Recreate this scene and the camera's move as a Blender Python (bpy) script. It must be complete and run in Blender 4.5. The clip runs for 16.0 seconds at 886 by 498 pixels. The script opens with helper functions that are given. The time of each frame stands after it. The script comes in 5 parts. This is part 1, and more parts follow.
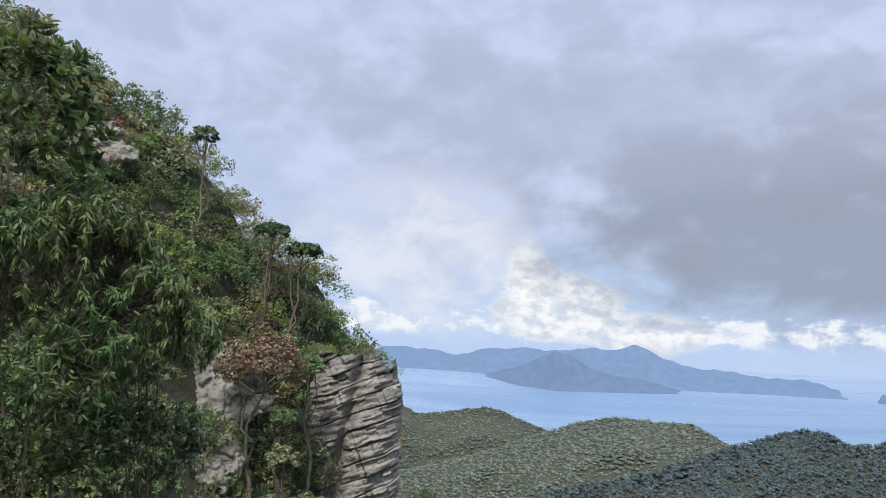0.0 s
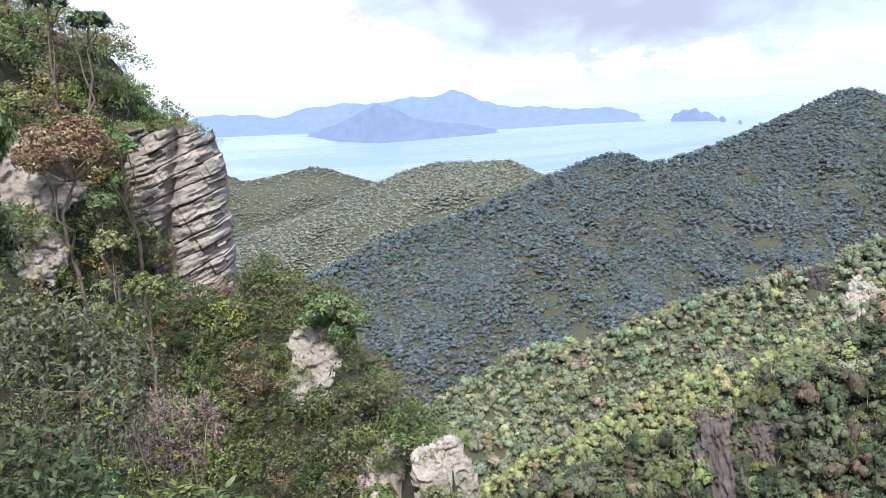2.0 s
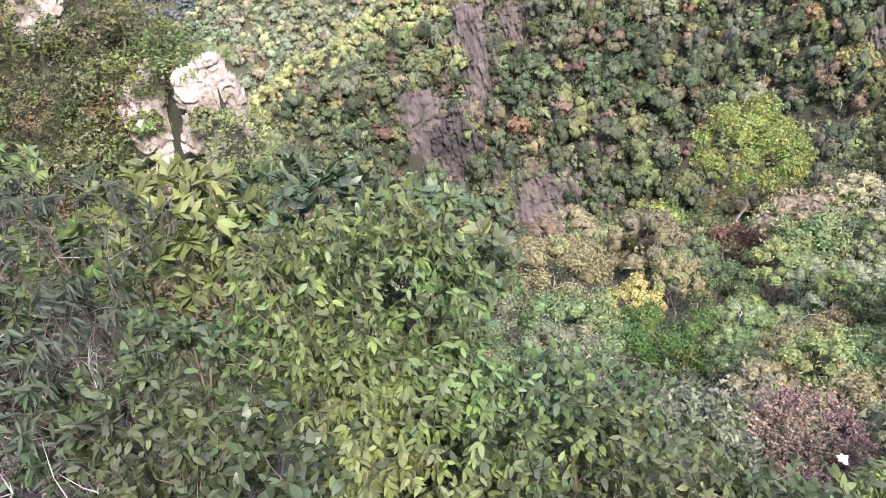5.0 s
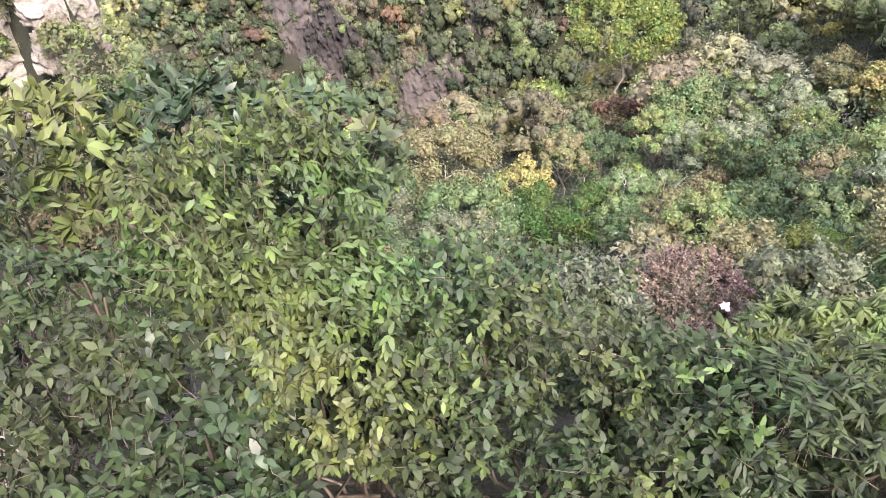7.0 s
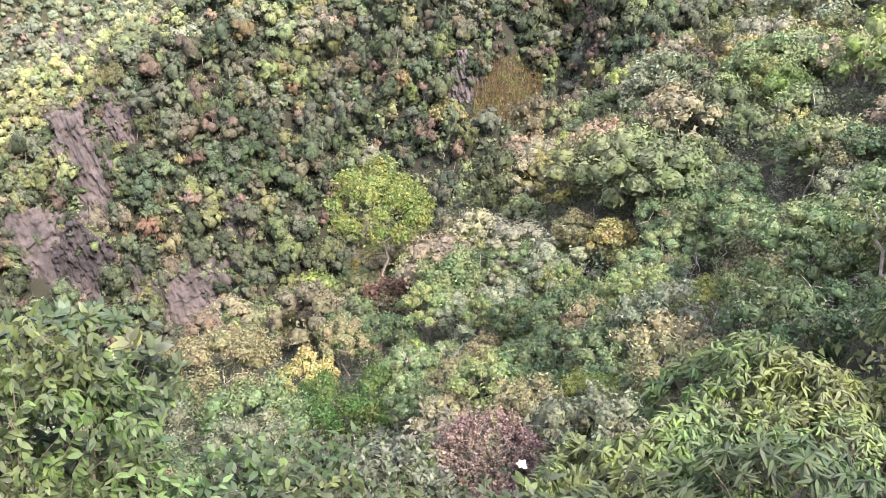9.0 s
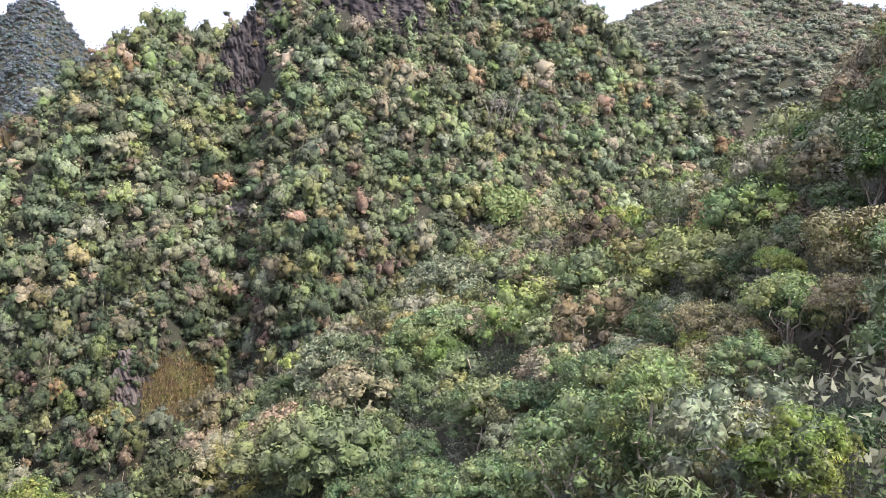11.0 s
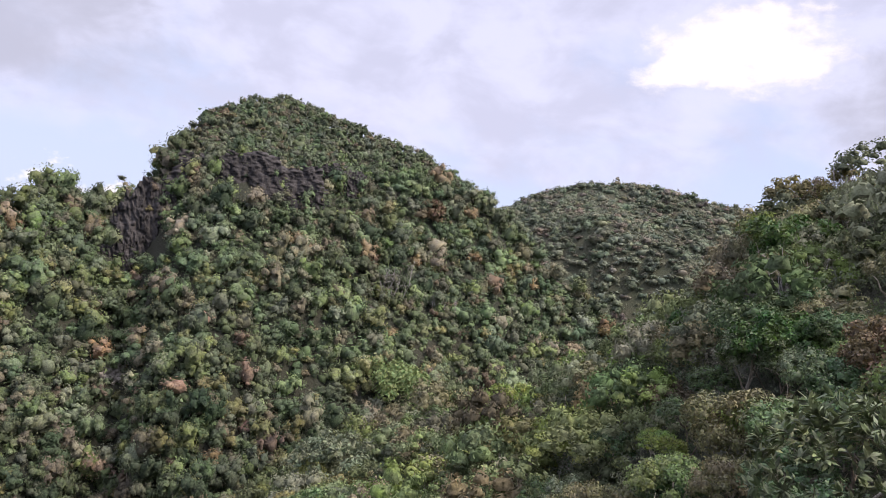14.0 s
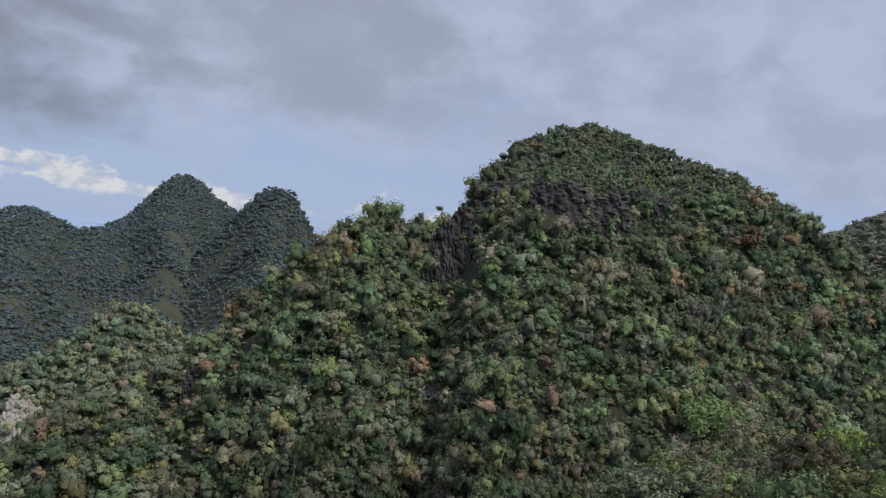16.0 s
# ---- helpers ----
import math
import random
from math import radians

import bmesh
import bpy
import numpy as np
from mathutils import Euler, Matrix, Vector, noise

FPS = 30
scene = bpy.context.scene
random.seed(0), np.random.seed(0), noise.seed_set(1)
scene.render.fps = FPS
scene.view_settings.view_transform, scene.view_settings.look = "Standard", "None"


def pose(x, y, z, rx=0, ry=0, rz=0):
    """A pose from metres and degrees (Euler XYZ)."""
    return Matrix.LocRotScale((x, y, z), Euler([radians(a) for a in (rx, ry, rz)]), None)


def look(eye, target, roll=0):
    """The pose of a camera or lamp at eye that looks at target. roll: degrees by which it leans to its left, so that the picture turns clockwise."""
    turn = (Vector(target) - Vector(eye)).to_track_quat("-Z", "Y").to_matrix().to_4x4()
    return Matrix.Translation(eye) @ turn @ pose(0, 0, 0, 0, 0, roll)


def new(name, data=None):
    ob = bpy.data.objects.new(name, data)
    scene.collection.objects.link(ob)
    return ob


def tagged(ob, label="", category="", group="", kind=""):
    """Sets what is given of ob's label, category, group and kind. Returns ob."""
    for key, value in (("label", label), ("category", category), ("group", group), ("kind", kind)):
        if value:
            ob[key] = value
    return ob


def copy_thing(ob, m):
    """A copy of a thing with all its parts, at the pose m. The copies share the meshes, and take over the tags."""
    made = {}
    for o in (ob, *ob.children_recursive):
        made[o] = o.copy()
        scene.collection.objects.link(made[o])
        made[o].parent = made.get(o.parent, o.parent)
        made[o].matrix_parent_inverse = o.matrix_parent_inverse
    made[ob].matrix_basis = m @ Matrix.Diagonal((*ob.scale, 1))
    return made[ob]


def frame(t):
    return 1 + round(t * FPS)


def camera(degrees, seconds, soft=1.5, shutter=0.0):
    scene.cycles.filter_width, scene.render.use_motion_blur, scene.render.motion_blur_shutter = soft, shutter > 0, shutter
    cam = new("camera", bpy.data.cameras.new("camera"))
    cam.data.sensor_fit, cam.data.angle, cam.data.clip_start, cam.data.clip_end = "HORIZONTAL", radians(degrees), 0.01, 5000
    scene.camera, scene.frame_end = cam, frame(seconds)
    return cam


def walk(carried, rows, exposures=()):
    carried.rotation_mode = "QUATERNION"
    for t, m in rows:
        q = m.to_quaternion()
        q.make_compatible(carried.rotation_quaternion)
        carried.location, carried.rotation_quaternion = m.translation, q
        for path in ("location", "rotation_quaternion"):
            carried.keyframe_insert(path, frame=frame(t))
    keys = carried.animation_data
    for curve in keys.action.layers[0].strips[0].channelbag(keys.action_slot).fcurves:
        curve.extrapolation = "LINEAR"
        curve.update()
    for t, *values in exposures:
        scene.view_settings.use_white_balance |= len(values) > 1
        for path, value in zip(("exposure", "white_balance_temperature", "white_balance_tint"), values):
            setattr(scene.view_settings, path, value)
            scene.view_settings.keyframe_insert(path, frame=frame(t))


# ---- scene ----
cam = camera(57.6, 16.0, soft=0.7)
PATH = [
    (0.0, pose(0, 0, 0, 97.02, -2.91, 0.43)),
    (0.5, pose(0, 0, 0, 96.54, -2.20, -1.26)),
    (1.0, pose(0, 0, 0, 93.56, -0.38, -5.76)),
    (1.5, pose(0, 0, 0, 85.28, 1.77, -9.45)),
    (2.0, pose(0, 0, 0, 79.74, 2.98, -12.15)),
    (2.5, pose(0, 0, 0, 75.40, 3.90, -14.10)),
    (3.0, pose(0, 0, 0, 70.02, 4.23, -17.57)),
    (3.5, pose(0, 0, 0, 64.39, 4.42, -21.40)),
    (4.0, pose(0, 0, 0, 59.32, 3.98, -24.54)),
    (4.5, pose(0, 0, 0, 55.19, 3.06, -27.25)),
    (5.0, pose(0, 0, 0, 51.21, 2.61, -29.85)),
    (5.2, pose(0, 0, 0, 49.00, 2.68, -30.73)),
    (7.3, pose(0, 0, 0, 43.69, 1.53, -41.45)),
    (7.5, pose(0, 0, 0, 46.00, 1.00, -43.14)),
    (8.0, pose(0, 0, 0, 49.87, -0.25, -47.37)),
    (8.5, pose(0, 0, 0, 53.44, -0.93, -52.02)),
    (9.0, pose(0, 0, 0, 56.55, -1.19, -57.05)),
    (9.5, pose(0, 0, 0, 61.59, -1.68, -63.05)),
    (10.0, pose(0, 0, 0, 67.83, -2.16, -69.02)),
    (10.2, pose(0, 0, 0, 70.48, -2.17, -71.26)),
    (12.3, pose(0, 0, 0, 86.45, -5.38, -90.33)),
    (12.5, pose(0, 0, 0, 87.50, -5.54, -91.44)),
    (13.0, pose(0, 0, 0, 89.56, -5.80, -93.07)),
    (13.5, pose(0, 0, 0, 90.59, -6.06, -92.00)),
    (14.0, pose(0, 0, 0, 90.65, -6.49, -87.74)),
    (14.5, pose(0, 0, 0, 90.25, -7.02, -82.18)),
    (15.0, pose(0, 0, 0, 90.21, -6.94, -77.03)),
    (15.5, pose(0, 0, 0, 90.35, -6.65, -72.06)),
    (16.0, pose(0, 0, 0, 90.04, -6.86, -66.14)),
]
EXPOSURES = [(0.0, 0.15, 6250, 9), (0.5, 0.2, 6300, 9), (1.0, -0.15, 6050, 7), (1.3, 0.05, 6200, 9), (1.7, 0.75, 6400, 13), (2.5, 1.05, 6270, 24), (3.5, 1.4, 6330, 31), (4.5, 1.58, 6580, 29), (5.0, 1.6, 6700, 28), (7.5, 1.65, 6930, 26), (8.0, 1.5, 6930, 27), (9.0, 1.78, 6880, 28), (10.0, 2.0, 6800, 27), (11.2, 1.2, 6820, 24), (12.3, 0.72, 6830, 22), (13.5, 0.45, 6830, 21), (14.5, 0.5, 6880, 20), (15.2, 0.3, 6900, 18), (16.0, -0.3, 6350, 11)]
walk(cam, PATH, EXPOSURES)

# ---- light: hazy tropical day, broken cloud, a soft high sun ----
SUN_AZ, SUN_EL = 192.0, 53.0


class Graph:
    """Short notation for shader arithmetic."""

    def __init__(self, tree):
        self.tree = tree

    def add(self, kind, *sockets):
        n = self.tree.nodes.new(kind)
        for i, v in enumerate(sockets):
            self.put(n.inputs[i], v)
        return n

    def put(self, socket, v):
        if v is None:
            return
        if isinstance(v, bpy.types.NodeSocket):
            self.tree.links.new(v, socket)
        else:
            socket.default_value = v

    def math(self, op, *a):
        n = self.add("ShaderNodeMath", *a)
        n.operation = op
        return n.outputs[0]

    def mix(self, f, a, b):
        n = self.add("ShaderNodeMix")
        n.data_type = "RGBA"
        self.put(n.inputs[0], f), self.put(n.inputs[6], a), self.put(n.inputs[7], b)
        return n.outputs[2]

    def ramp(self, v, lo, hi, a=0.0, b=1.0):
        n = self.add("ShaderNodeMapRange", v, lo, hi, a, b)
        n.interpolation_type = "SMOOTHSTEP"
        return n.outputs[0]

    def noise(self, vec, scale, detail=4.0, rough=0.55, dist=0.0):
        n = self.add("ShaderNodeTexNoise")
        self.put(n.inputs["Vector"], vec)
        n.inputs["Scale"].default_value, n.inputs["Detail"].default_value = scale, detail
        n.inputs["Roughness"].default_value, n.inputs["Distortion"].default_value = rough, dist
        return n.outputs[0]


def build_world():
    world = bpy.data.worlds.new("sky")
    world.use_nodes = True
    scene.world = world
    t = world.node_tree
    t.nodes.clear()
    g = Graph(t)
    xyz = g.add("ShaderNodeSeparateXYZ", g.add("ShaderNodeTexCoord").outputs["Generated"])
    az = g.math("MULTIPLY", g.math("ARCTAN2", xyz.outputs[0], xyz.outputs[1]), 180 / math.pi)
    el = g.math("MULTIPLY", g.math("ARCSINE", xyz.outputs[2]), 180 / math.pi)
    flat = g.add("ShaderNodeCombineXYZ", g.math("MULTIPLY", az, 0.1), g.math("MULTIPLY", el, 0.16), 0.0).outputs[0]
    wob = g.math("SUBTRACT", g.noise(flat, 1.7, 5.0, 0.55, 0.25), 0.5)
    wob2 = g.math("SUBTRACT", g.noise(flat, 0.7, 5.0, 0.55, 0.2), 0.5)
    puff = g.math("SUBTRACT", g.noise(flat, 7.0, 6.0, 0.6, 0.1), 0.5)

    def blob(a0, e0, sa, se, soft=0.6, k=2.4, kp=0.5):
        da = g.math("DIVIDE", g.math("SUBTRACT", az, a0), sa)
        de = g.math("DIVIDE", g.math("SUBTRACT", el, e0), se)
        d = g.math("ADD", g.math("MULTIPLY", da, da), g.math("MULTIPLY", de, de))
        d = g.math("ADD", d, g.math("ADD", g.math("MULTIPLY", wob, k), g.math("MULTIPLY", puff, kp)))
        return g.ramp(d, 1.0 + soft, 1.0 - soft)

    sky = g.add("ShaderNodeTexSky")
    sky.sky_type, sky.sun_disc, sky.altitude = "NISHITA", False, 600.0
    sky.sun_elevation, sky.sun_rotation = radians(SUN_EL), radians(SUN_AZ)
    blue = g.add("ShaderNodeMix")
    blue.data_type, blue.blend_type = "RGBA", "MULTIPLY"
    g.put(blue.inputs[0], 1.0), g.put(blue.inputs[6], sky.outputs[0]), g.put(blue.inputs[7], (0.10, 0.10, 0.105, 1))
    # moist air: pale towards the horizon
    col = g.mix(g.ramp(el, 30.0, -1.0, 0.5, 0.95), blue.outputs[2], (0.47, 0.58, 0.80, 1))
    # broken high sheet of cloud
    sheet = g.ramp(g.math("ADD", wob2, g.ramp(el, 2.0, 14.0, -0.16, 0.20)), -0.12, 0.14)
    tone = g.mix(g.ramp(wob, -0.14, 0.16), (0.47, 0.51, 0.65, 1), (0.58, 0.63, 0.80, 1))
    col = g.mix(g.math("MULTIPLY", sheet, 0.85), col, tone)
    # soft white cumulus and the grey rain cloud above the strait
    col = g.mix(g.math("MULTIPLY", blob(-2.4, 7.0, 7.0, 5.0, 0.95, 3.2, 1.2), 0.75), col, g.mix(g.ramp(wob, -0.10, 0.12), (0.76, 0.76, 0.79, 1), (0.56, 0.60, 0.69, 1)))
    col = g.mix(g.math("MULTIPLY", blob(7.6, 3.3, 4.6, 2.4, 0.45, 3.2, 3.4), 0.9), col, g.mix(g.ramp(puff, -0.14, 0.12), (0.60, 0.63, 0.70, 1), (0.92, 0.89, 0.85, 1)))
    col = g.mix(g.math("MULTIPLY", blob(5.2, 5.7, 1.3, 2.3, 0.8, 2.6, 3.6), 0.8), col, g.mix(g.ramp(puff, -0.12, 0.12), (0.64, 0.66, 0.71, 1), (0.92, 0.89, 0.85, 1)))
    col = g.mix(g.math("MULTIPLY", blob(12.7, 1.7, 5.5, 1.5, 0.4, 2.6, 2.4), 0.85), col, g.mix(g.ramp(puff, -0.14, 0.12), (0.58, 0.62, 0.70, 1), (0.86, 0.84, 0.81, 1)))
    col = g.mix(g.math("MULTIPLY", blob(25.0, 9.2, 17.0, 6.5, 0.8, 3.0, 0.3), 0.92), col, (0.29, 0.325, 0.40, 1))
    col = g.mix(g.math("MULTIPLY", blob(11.5, 16.2, 22.0, 4.5, 0.9, 3.0, 0.2), 0.6), col, (0.38, 0.42, 0.53, 1))
    col = g.mix(g.math("MULTIPLY", blob(106.5, 15.8, 6.0, 2.6, 0.95, 6.0, 2.4), 0.8), col, (0.88, 0.88, 0.90, 1))
    col = g.mix(g.math("MULTIPLY", blob(55.8, 13.4, 11.0, 4.5, 0.8, 3.0, 0.3), 0.75), col, (0.38, 0.42, 0.52, 1))
    col = g.mix(g.math("MULTIPLY", blob(120.0, 12.8, 6.5, 4.5, 0.8, 3.0, 0.3), 0.7), col, (0.36, 0.39, 0.47, 1))
    # row of small cumulus along the horizon
    row = g.math("ADD", g.math("MULTIPLY", wob, 5.5), g.math("MULTIPLY", puff, 2.2))
    row = g.math("ADD", row, g.math("MULTIPLY", g.math("ABSOLUTE", g.math("SUBTRACT", el, 1.7)), -0.62))
    row = g.math("MULTIPLY", g.ramp(row, -0.6, 0.05), g.ramp(el, 0.6, 1.4))
    col = g.mix(g.math("MULTIPLY", row, 0.85), col, g.mix(g.ramp(puff, -0.12, 0.1), (0.62, 0.66, 0.74, 1), (0.88, 0.87, 0.86, 1)))
    # an overcast sky is brighter overhead than at the horizon
    back = g.add("ShaderNodeBackground", col, g.ramp(el, 26.0, 70.0, 1.0, 2.6))
    out = g.add("ShaderNodeOutputWorld")
    t.links.new(back.outputs[0], out.inputs[0])


def build_sun():
    lamp = bpy.data.lights.new("sun", "SUN")
    lamp.energy, lamp.angle, lamp.color = 3.9, radians(12.0), (1.0, 0.95, 0.86)
    a, e = radians(SUN_AZ), radians(SUN_EL)
    ob = new("sun", lamp)
    ob.matrix_world = look((500 * math.sin(a) * math.cos(e), 500 * math.cos(a) * math.cos(e), 500 * math.sin(e)), (0, 0, 0))


build_world()
build_sun()

# ---- materials ----


def material(name):
    m = bpy.data.materials.new(name)
    m.use_nodes = True
    m.node_tree.nodes.clear()
    return m, Graph(m.node_tree)


def finish(m, g, shader, bump=None):
    out = g.add("ShaderNodeOutputMaterial")
    m.node_tree.links.new(shader, out.inputs[0])
    return m


def foliage(name, colour, vary=0.35, tint=False, thin=0.25, rough=0.55, scale=0.35, grain=0.0, shine=0.25):
    """Leaves: hue shifts with place, tree and clump; part of the light goes through."""
    m, g = material(name)
    pos = g.add("ShaderNodeNewGeometry").outputs["Position"]
    base = tuple(colour) + (1,)
    if tint:
        attribute = g.add("ShaderNodeAttribute")
        attribute.attribute_name = "tint"
        base = attribute.outputs["Color"]
    n1 = g.ramp(g.noise(pos, scale, 3.0), 0.3, 0.7)
    n2 = g.ramp(g.noise(pos, scale * 9, 2.0), 0.3, 0.7)
    rnd = g.add("ShaderNodeNewGeometry").outputs["Random Per Island"]
    hsv = g.add("ShaderNodeHueSaturation")
    g.put(hsv.inputs["Hue"], g.math("ADD", 0.5, g.math("MULTIPLY", g.math("SUBTRACT", n1, 0.5), 0.05 * vary / 0.35)))
    g.put(hsv.inputs["Saturation"], g.math("ADD", 0.82, g.math("MULTIPLY", n2, 0.3)))
    v = g.math("ADD", g.math("MULTIPLY", g.math("SUBTRACT", rnd, 0.5), vary * (0.35 if tint else 1.3)), g.math("MULTIPLY", g.math("SUBTRACT", n2, 0.5), vary))
    if grain:
        v = g.math("ADD", v, g.math("MULTIPLY", g.math("SUBTRACT", g.ramp(g.noise(pos, grain * 1.6, 2.0, 0.7), 0.32, 0.68), 0.5), 0.65))
    ob = g.add("ShaderNodeObjectInfo").outputs["Random"]
    v = g.math("ADD", v, g.math("MULTIPLY", g.math("SUBTRACT", ob, 0.5), 0.0 if tint else 0.4))
    g.put(hsv.inputs["Value"], g.math("ADD", 1.0, v))
    g.put(hsv.inputs["Color"], base)
    p = g.add("ShaderNodeBsdfPrincipled")
    g.put(p.inputs["Base Color"], hsv.outputs[0])
    p.inputs["Roughness"].default_value = rough
    p.inputs["Specular IOR Level"].default_value = shine
    if grain:
        b = g.add("ShaderNodeBump")
        b.inputs["Strength"].default_value, b.inputs["Distance"].default_value = 0.5, 0.3 / grain
        g.put(b.inputs["Height"], g.noise(pos, grain, 3.0, 0.7))
        g.put(p.inputs["Normal"], b.outputs[0])
    tr = g.add("ShaderNodeBsdfTranslucent", hsv.outputs[0])
    mixn = g.add("ShaderNodeMixShader", thin, p.outputs[0], tr.outputs[0])
    return finish(m, g, mixn.outputs[0])


def rock(name, light, dark, stain, scale=1.0, streak=0.0):
    """Weathered quartzite: grain, lichen blotches, dark water stains, cracks in relief."""
    m, g = material(name)
    pos = g.add("ShaderNodeNewGeometry").outputs["Position"]
    mp = g.add("ShaderNodeMapping")
    g.put(mp.inputs["Vector"], pos)
    mp.inputs["Scale"].default_value = (1, 1, 1 - 0.8 * streak)
    v = mp.outputs[0]
    big = g.noise(v, 0.5 * scale, 5.0, 0.6, 0.5)
    mid = g.noise(v, 2.2 * scale, 6.0, 0.65)
    fine = g.noise(pos, 14 * scale, 4.0, 0.7)
    c = g.mix(g.ramp(big, 0.35, 0.65), tuple(dark) + (1,), tuple(light) + (1,))
    c = g.mix(g.ramp(mid, 0.52, 0.68, 0.0, 0.75), c, tuple(stain) + (1,))
    c = g.mix(g.ramp(fine, 0.45, 0.75, 0.0, 0.5), c, (0.05, 0.05, 0.045, 1))
    vor = g.add("ShaderNodeTexVoronoi")
    vor.feature = "DISTANCE_TO_EDGE"
    wmp = g.add("ShaderNodeMapping")
    wmp.inputs["Scale"].default_value = (1, 1, 0.35 if streak else 1.7)
    wmp.inputs["Rotation"].default_value = (0.15, 0.22, 0.3)
    g.put(wmp.inputs["Vector"], pos)
    warp = g.add("ShaderNodeVectorMath")
    g.put(warp.inputs[0], wmp.outputs[0]), g.put(warp.inputs[1], g.noise(pos, 1.3 * scale, 4.0))
    g.put(vor.inputs["Vector"], warp.outputs[0])
    vor.inputs["Scale"].default_value = 1.1 * scale
    crack = g.ramp(vor.outputs["Distance"], 0.0, 0.02, 0.78, 1.0)
    c = g.mix(crack, (0.028, 0.026, 0.022, 1), c)
    p = g.add("ShaderNodeBsdfPrincipled")
    g.put(p.inputs["Base Color"], c)
    p.inputs["Roughness"].default_value = 0.88
    h = g.math("ADD", g.math("ADD", g.math("MULTIPLY", mid, 1.0), g.math("MULTIPLY", crack, 0.9)), g.math("MULTIPLY", fine, 0.35))
    b = g.add("ShaderNodeBump")
    b.inputs["Strength"].default_value, b.inputs["Distance"].default_value = 0.8, 0.15 / scale
    g.put(b.inputs["Height"], h)
    g.put(p.inputs["Normal"], b.outputs[0])
    return finish(m, g, p.outputs[0])


def bark(name, a, b):
    m, g = material(name)
    pos = g.add("ShaderNodeNewGeometry").outputs["Position"]
    mp = g.add("ShaderNodeMapping")
    g.put(mp.inputs["Vector"], pos)
    mp.inputs["Scale"].default_value = (1, 1, 0.25)
    n = g.noise(mp.outputs[0], 9.0, 5.0, 0.65)
    p = g.add("ShaderNodeBsdfPrincipled")
    g.put(p.inputs["Base Color"], g.mix(g.ramp(n, 0.35, 0.65), tuple(a) + (1,), tuple(b) + (1,)))
    p.inputs["Roughness"].default_value = 0.85
    bp = g.add("ShaderNodeBump")
    bp.inputs["Strength"].default_value, bp.inputs["Distance"].default_value = 0.5, 0.03
    g.put(bp.inputs["Height"], n)
    g.put(p.inputs["Normal"], bp.outputs[0])
    return finish(m, g, p.outputs[0])


def soil(name, k):
    m, g = material(name)
    pos = g.add("ShaderNodeNewGeometry").outputs["Position"]
    big = g.noise(pos, 0.08, 5.0)
    fine = g.noise(pos, 2.0, 6.0, 0.7)
    c = g.mix(g.ramp(big, 0.35, 0.65), (0.024 * k, 0.030 * k, 0.015 * k, 1), (0.036 * k, 0.037 * k, 0.020 * k, 1))
    c = g.mix(g.ramp(fine, 0.5, 0.75, 0, 0.6), c, (0.05 * k, 0.047 * k, 0.03 * k, 1))
    p = g.add("ShaderNodeBsdfPrincipled")
    g.put(p.inputs["Base Color"], c)
    p.inputs["Roughness"].default_value = 0.95
    b = g.add("ShaderNodeBump")
    b.inputs["Strength"].default_value, b.inputs["Distance"].default_value = 0.9, 0.4
    g.put(b.inputs["Height"], fine)
    g.put(p.inputs["Normal"], b.outputs[0])
    return finish(m, g, p.outputs[0])


def sea():
    m, g = material("sea_water")
    pos = g.add("ShaderNodeNewGeometry").outputs["Position"]
    mp = g.add("ShaderNodeMapping")
    g.put(mp.inputs["Vector"], pos)
    mp.inputs["Scale"].default_value = (0.25, 1.0, 1.0)
    n = g.noise(mp.outputs[0], 0.004, 4.0, 0.6, 0.6)
    fine = g.noise(pos, 0.15, 3.0)
    p = g.add("ShaderNodeBsdfPrincipled")
    # paler with distance: haze over the far sea put into the water colour
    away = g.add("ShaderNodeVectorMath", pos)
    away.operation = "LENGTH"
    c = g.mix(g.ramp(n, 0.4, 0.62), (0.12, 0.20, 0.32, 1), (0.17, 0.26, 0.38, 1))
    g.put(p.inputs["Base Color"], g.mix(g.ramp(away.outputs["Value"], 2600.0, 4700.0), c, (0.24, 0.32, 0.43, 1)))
    g.put(p.inputs["Roughness"], g.ramp(n, 0.4, 0.65, 0.34, 0.22))
    p.inputs["Specular IOR Level"].default_value = 0.5
    b = g.add("ShaderNodeBump")
    b.inputs["Strength"].default_value, b.inputs["Distance"].default_value = 0.15, 0.5
    g.put(b.inputs["Height"], fine)
    g.put(p.inputs["Normal"], b.outputs[0])
    return finish(m, g, p.outputs[0])


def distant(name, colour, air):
    """Land many kilometres off, a plain backdrop: its blue haze is put in as a glow."""
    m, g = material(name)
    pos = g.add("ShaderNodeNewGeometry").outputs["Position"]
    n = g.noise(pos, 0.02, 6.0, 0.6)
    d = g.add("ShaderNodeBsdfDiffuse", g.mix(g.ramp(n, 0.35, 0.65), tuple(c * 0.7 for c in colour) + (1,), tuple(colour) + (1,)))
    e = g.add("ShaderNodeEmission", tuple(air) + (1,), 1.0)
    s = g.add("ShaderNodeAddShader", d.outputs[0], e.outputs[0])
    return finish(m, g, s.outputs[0])


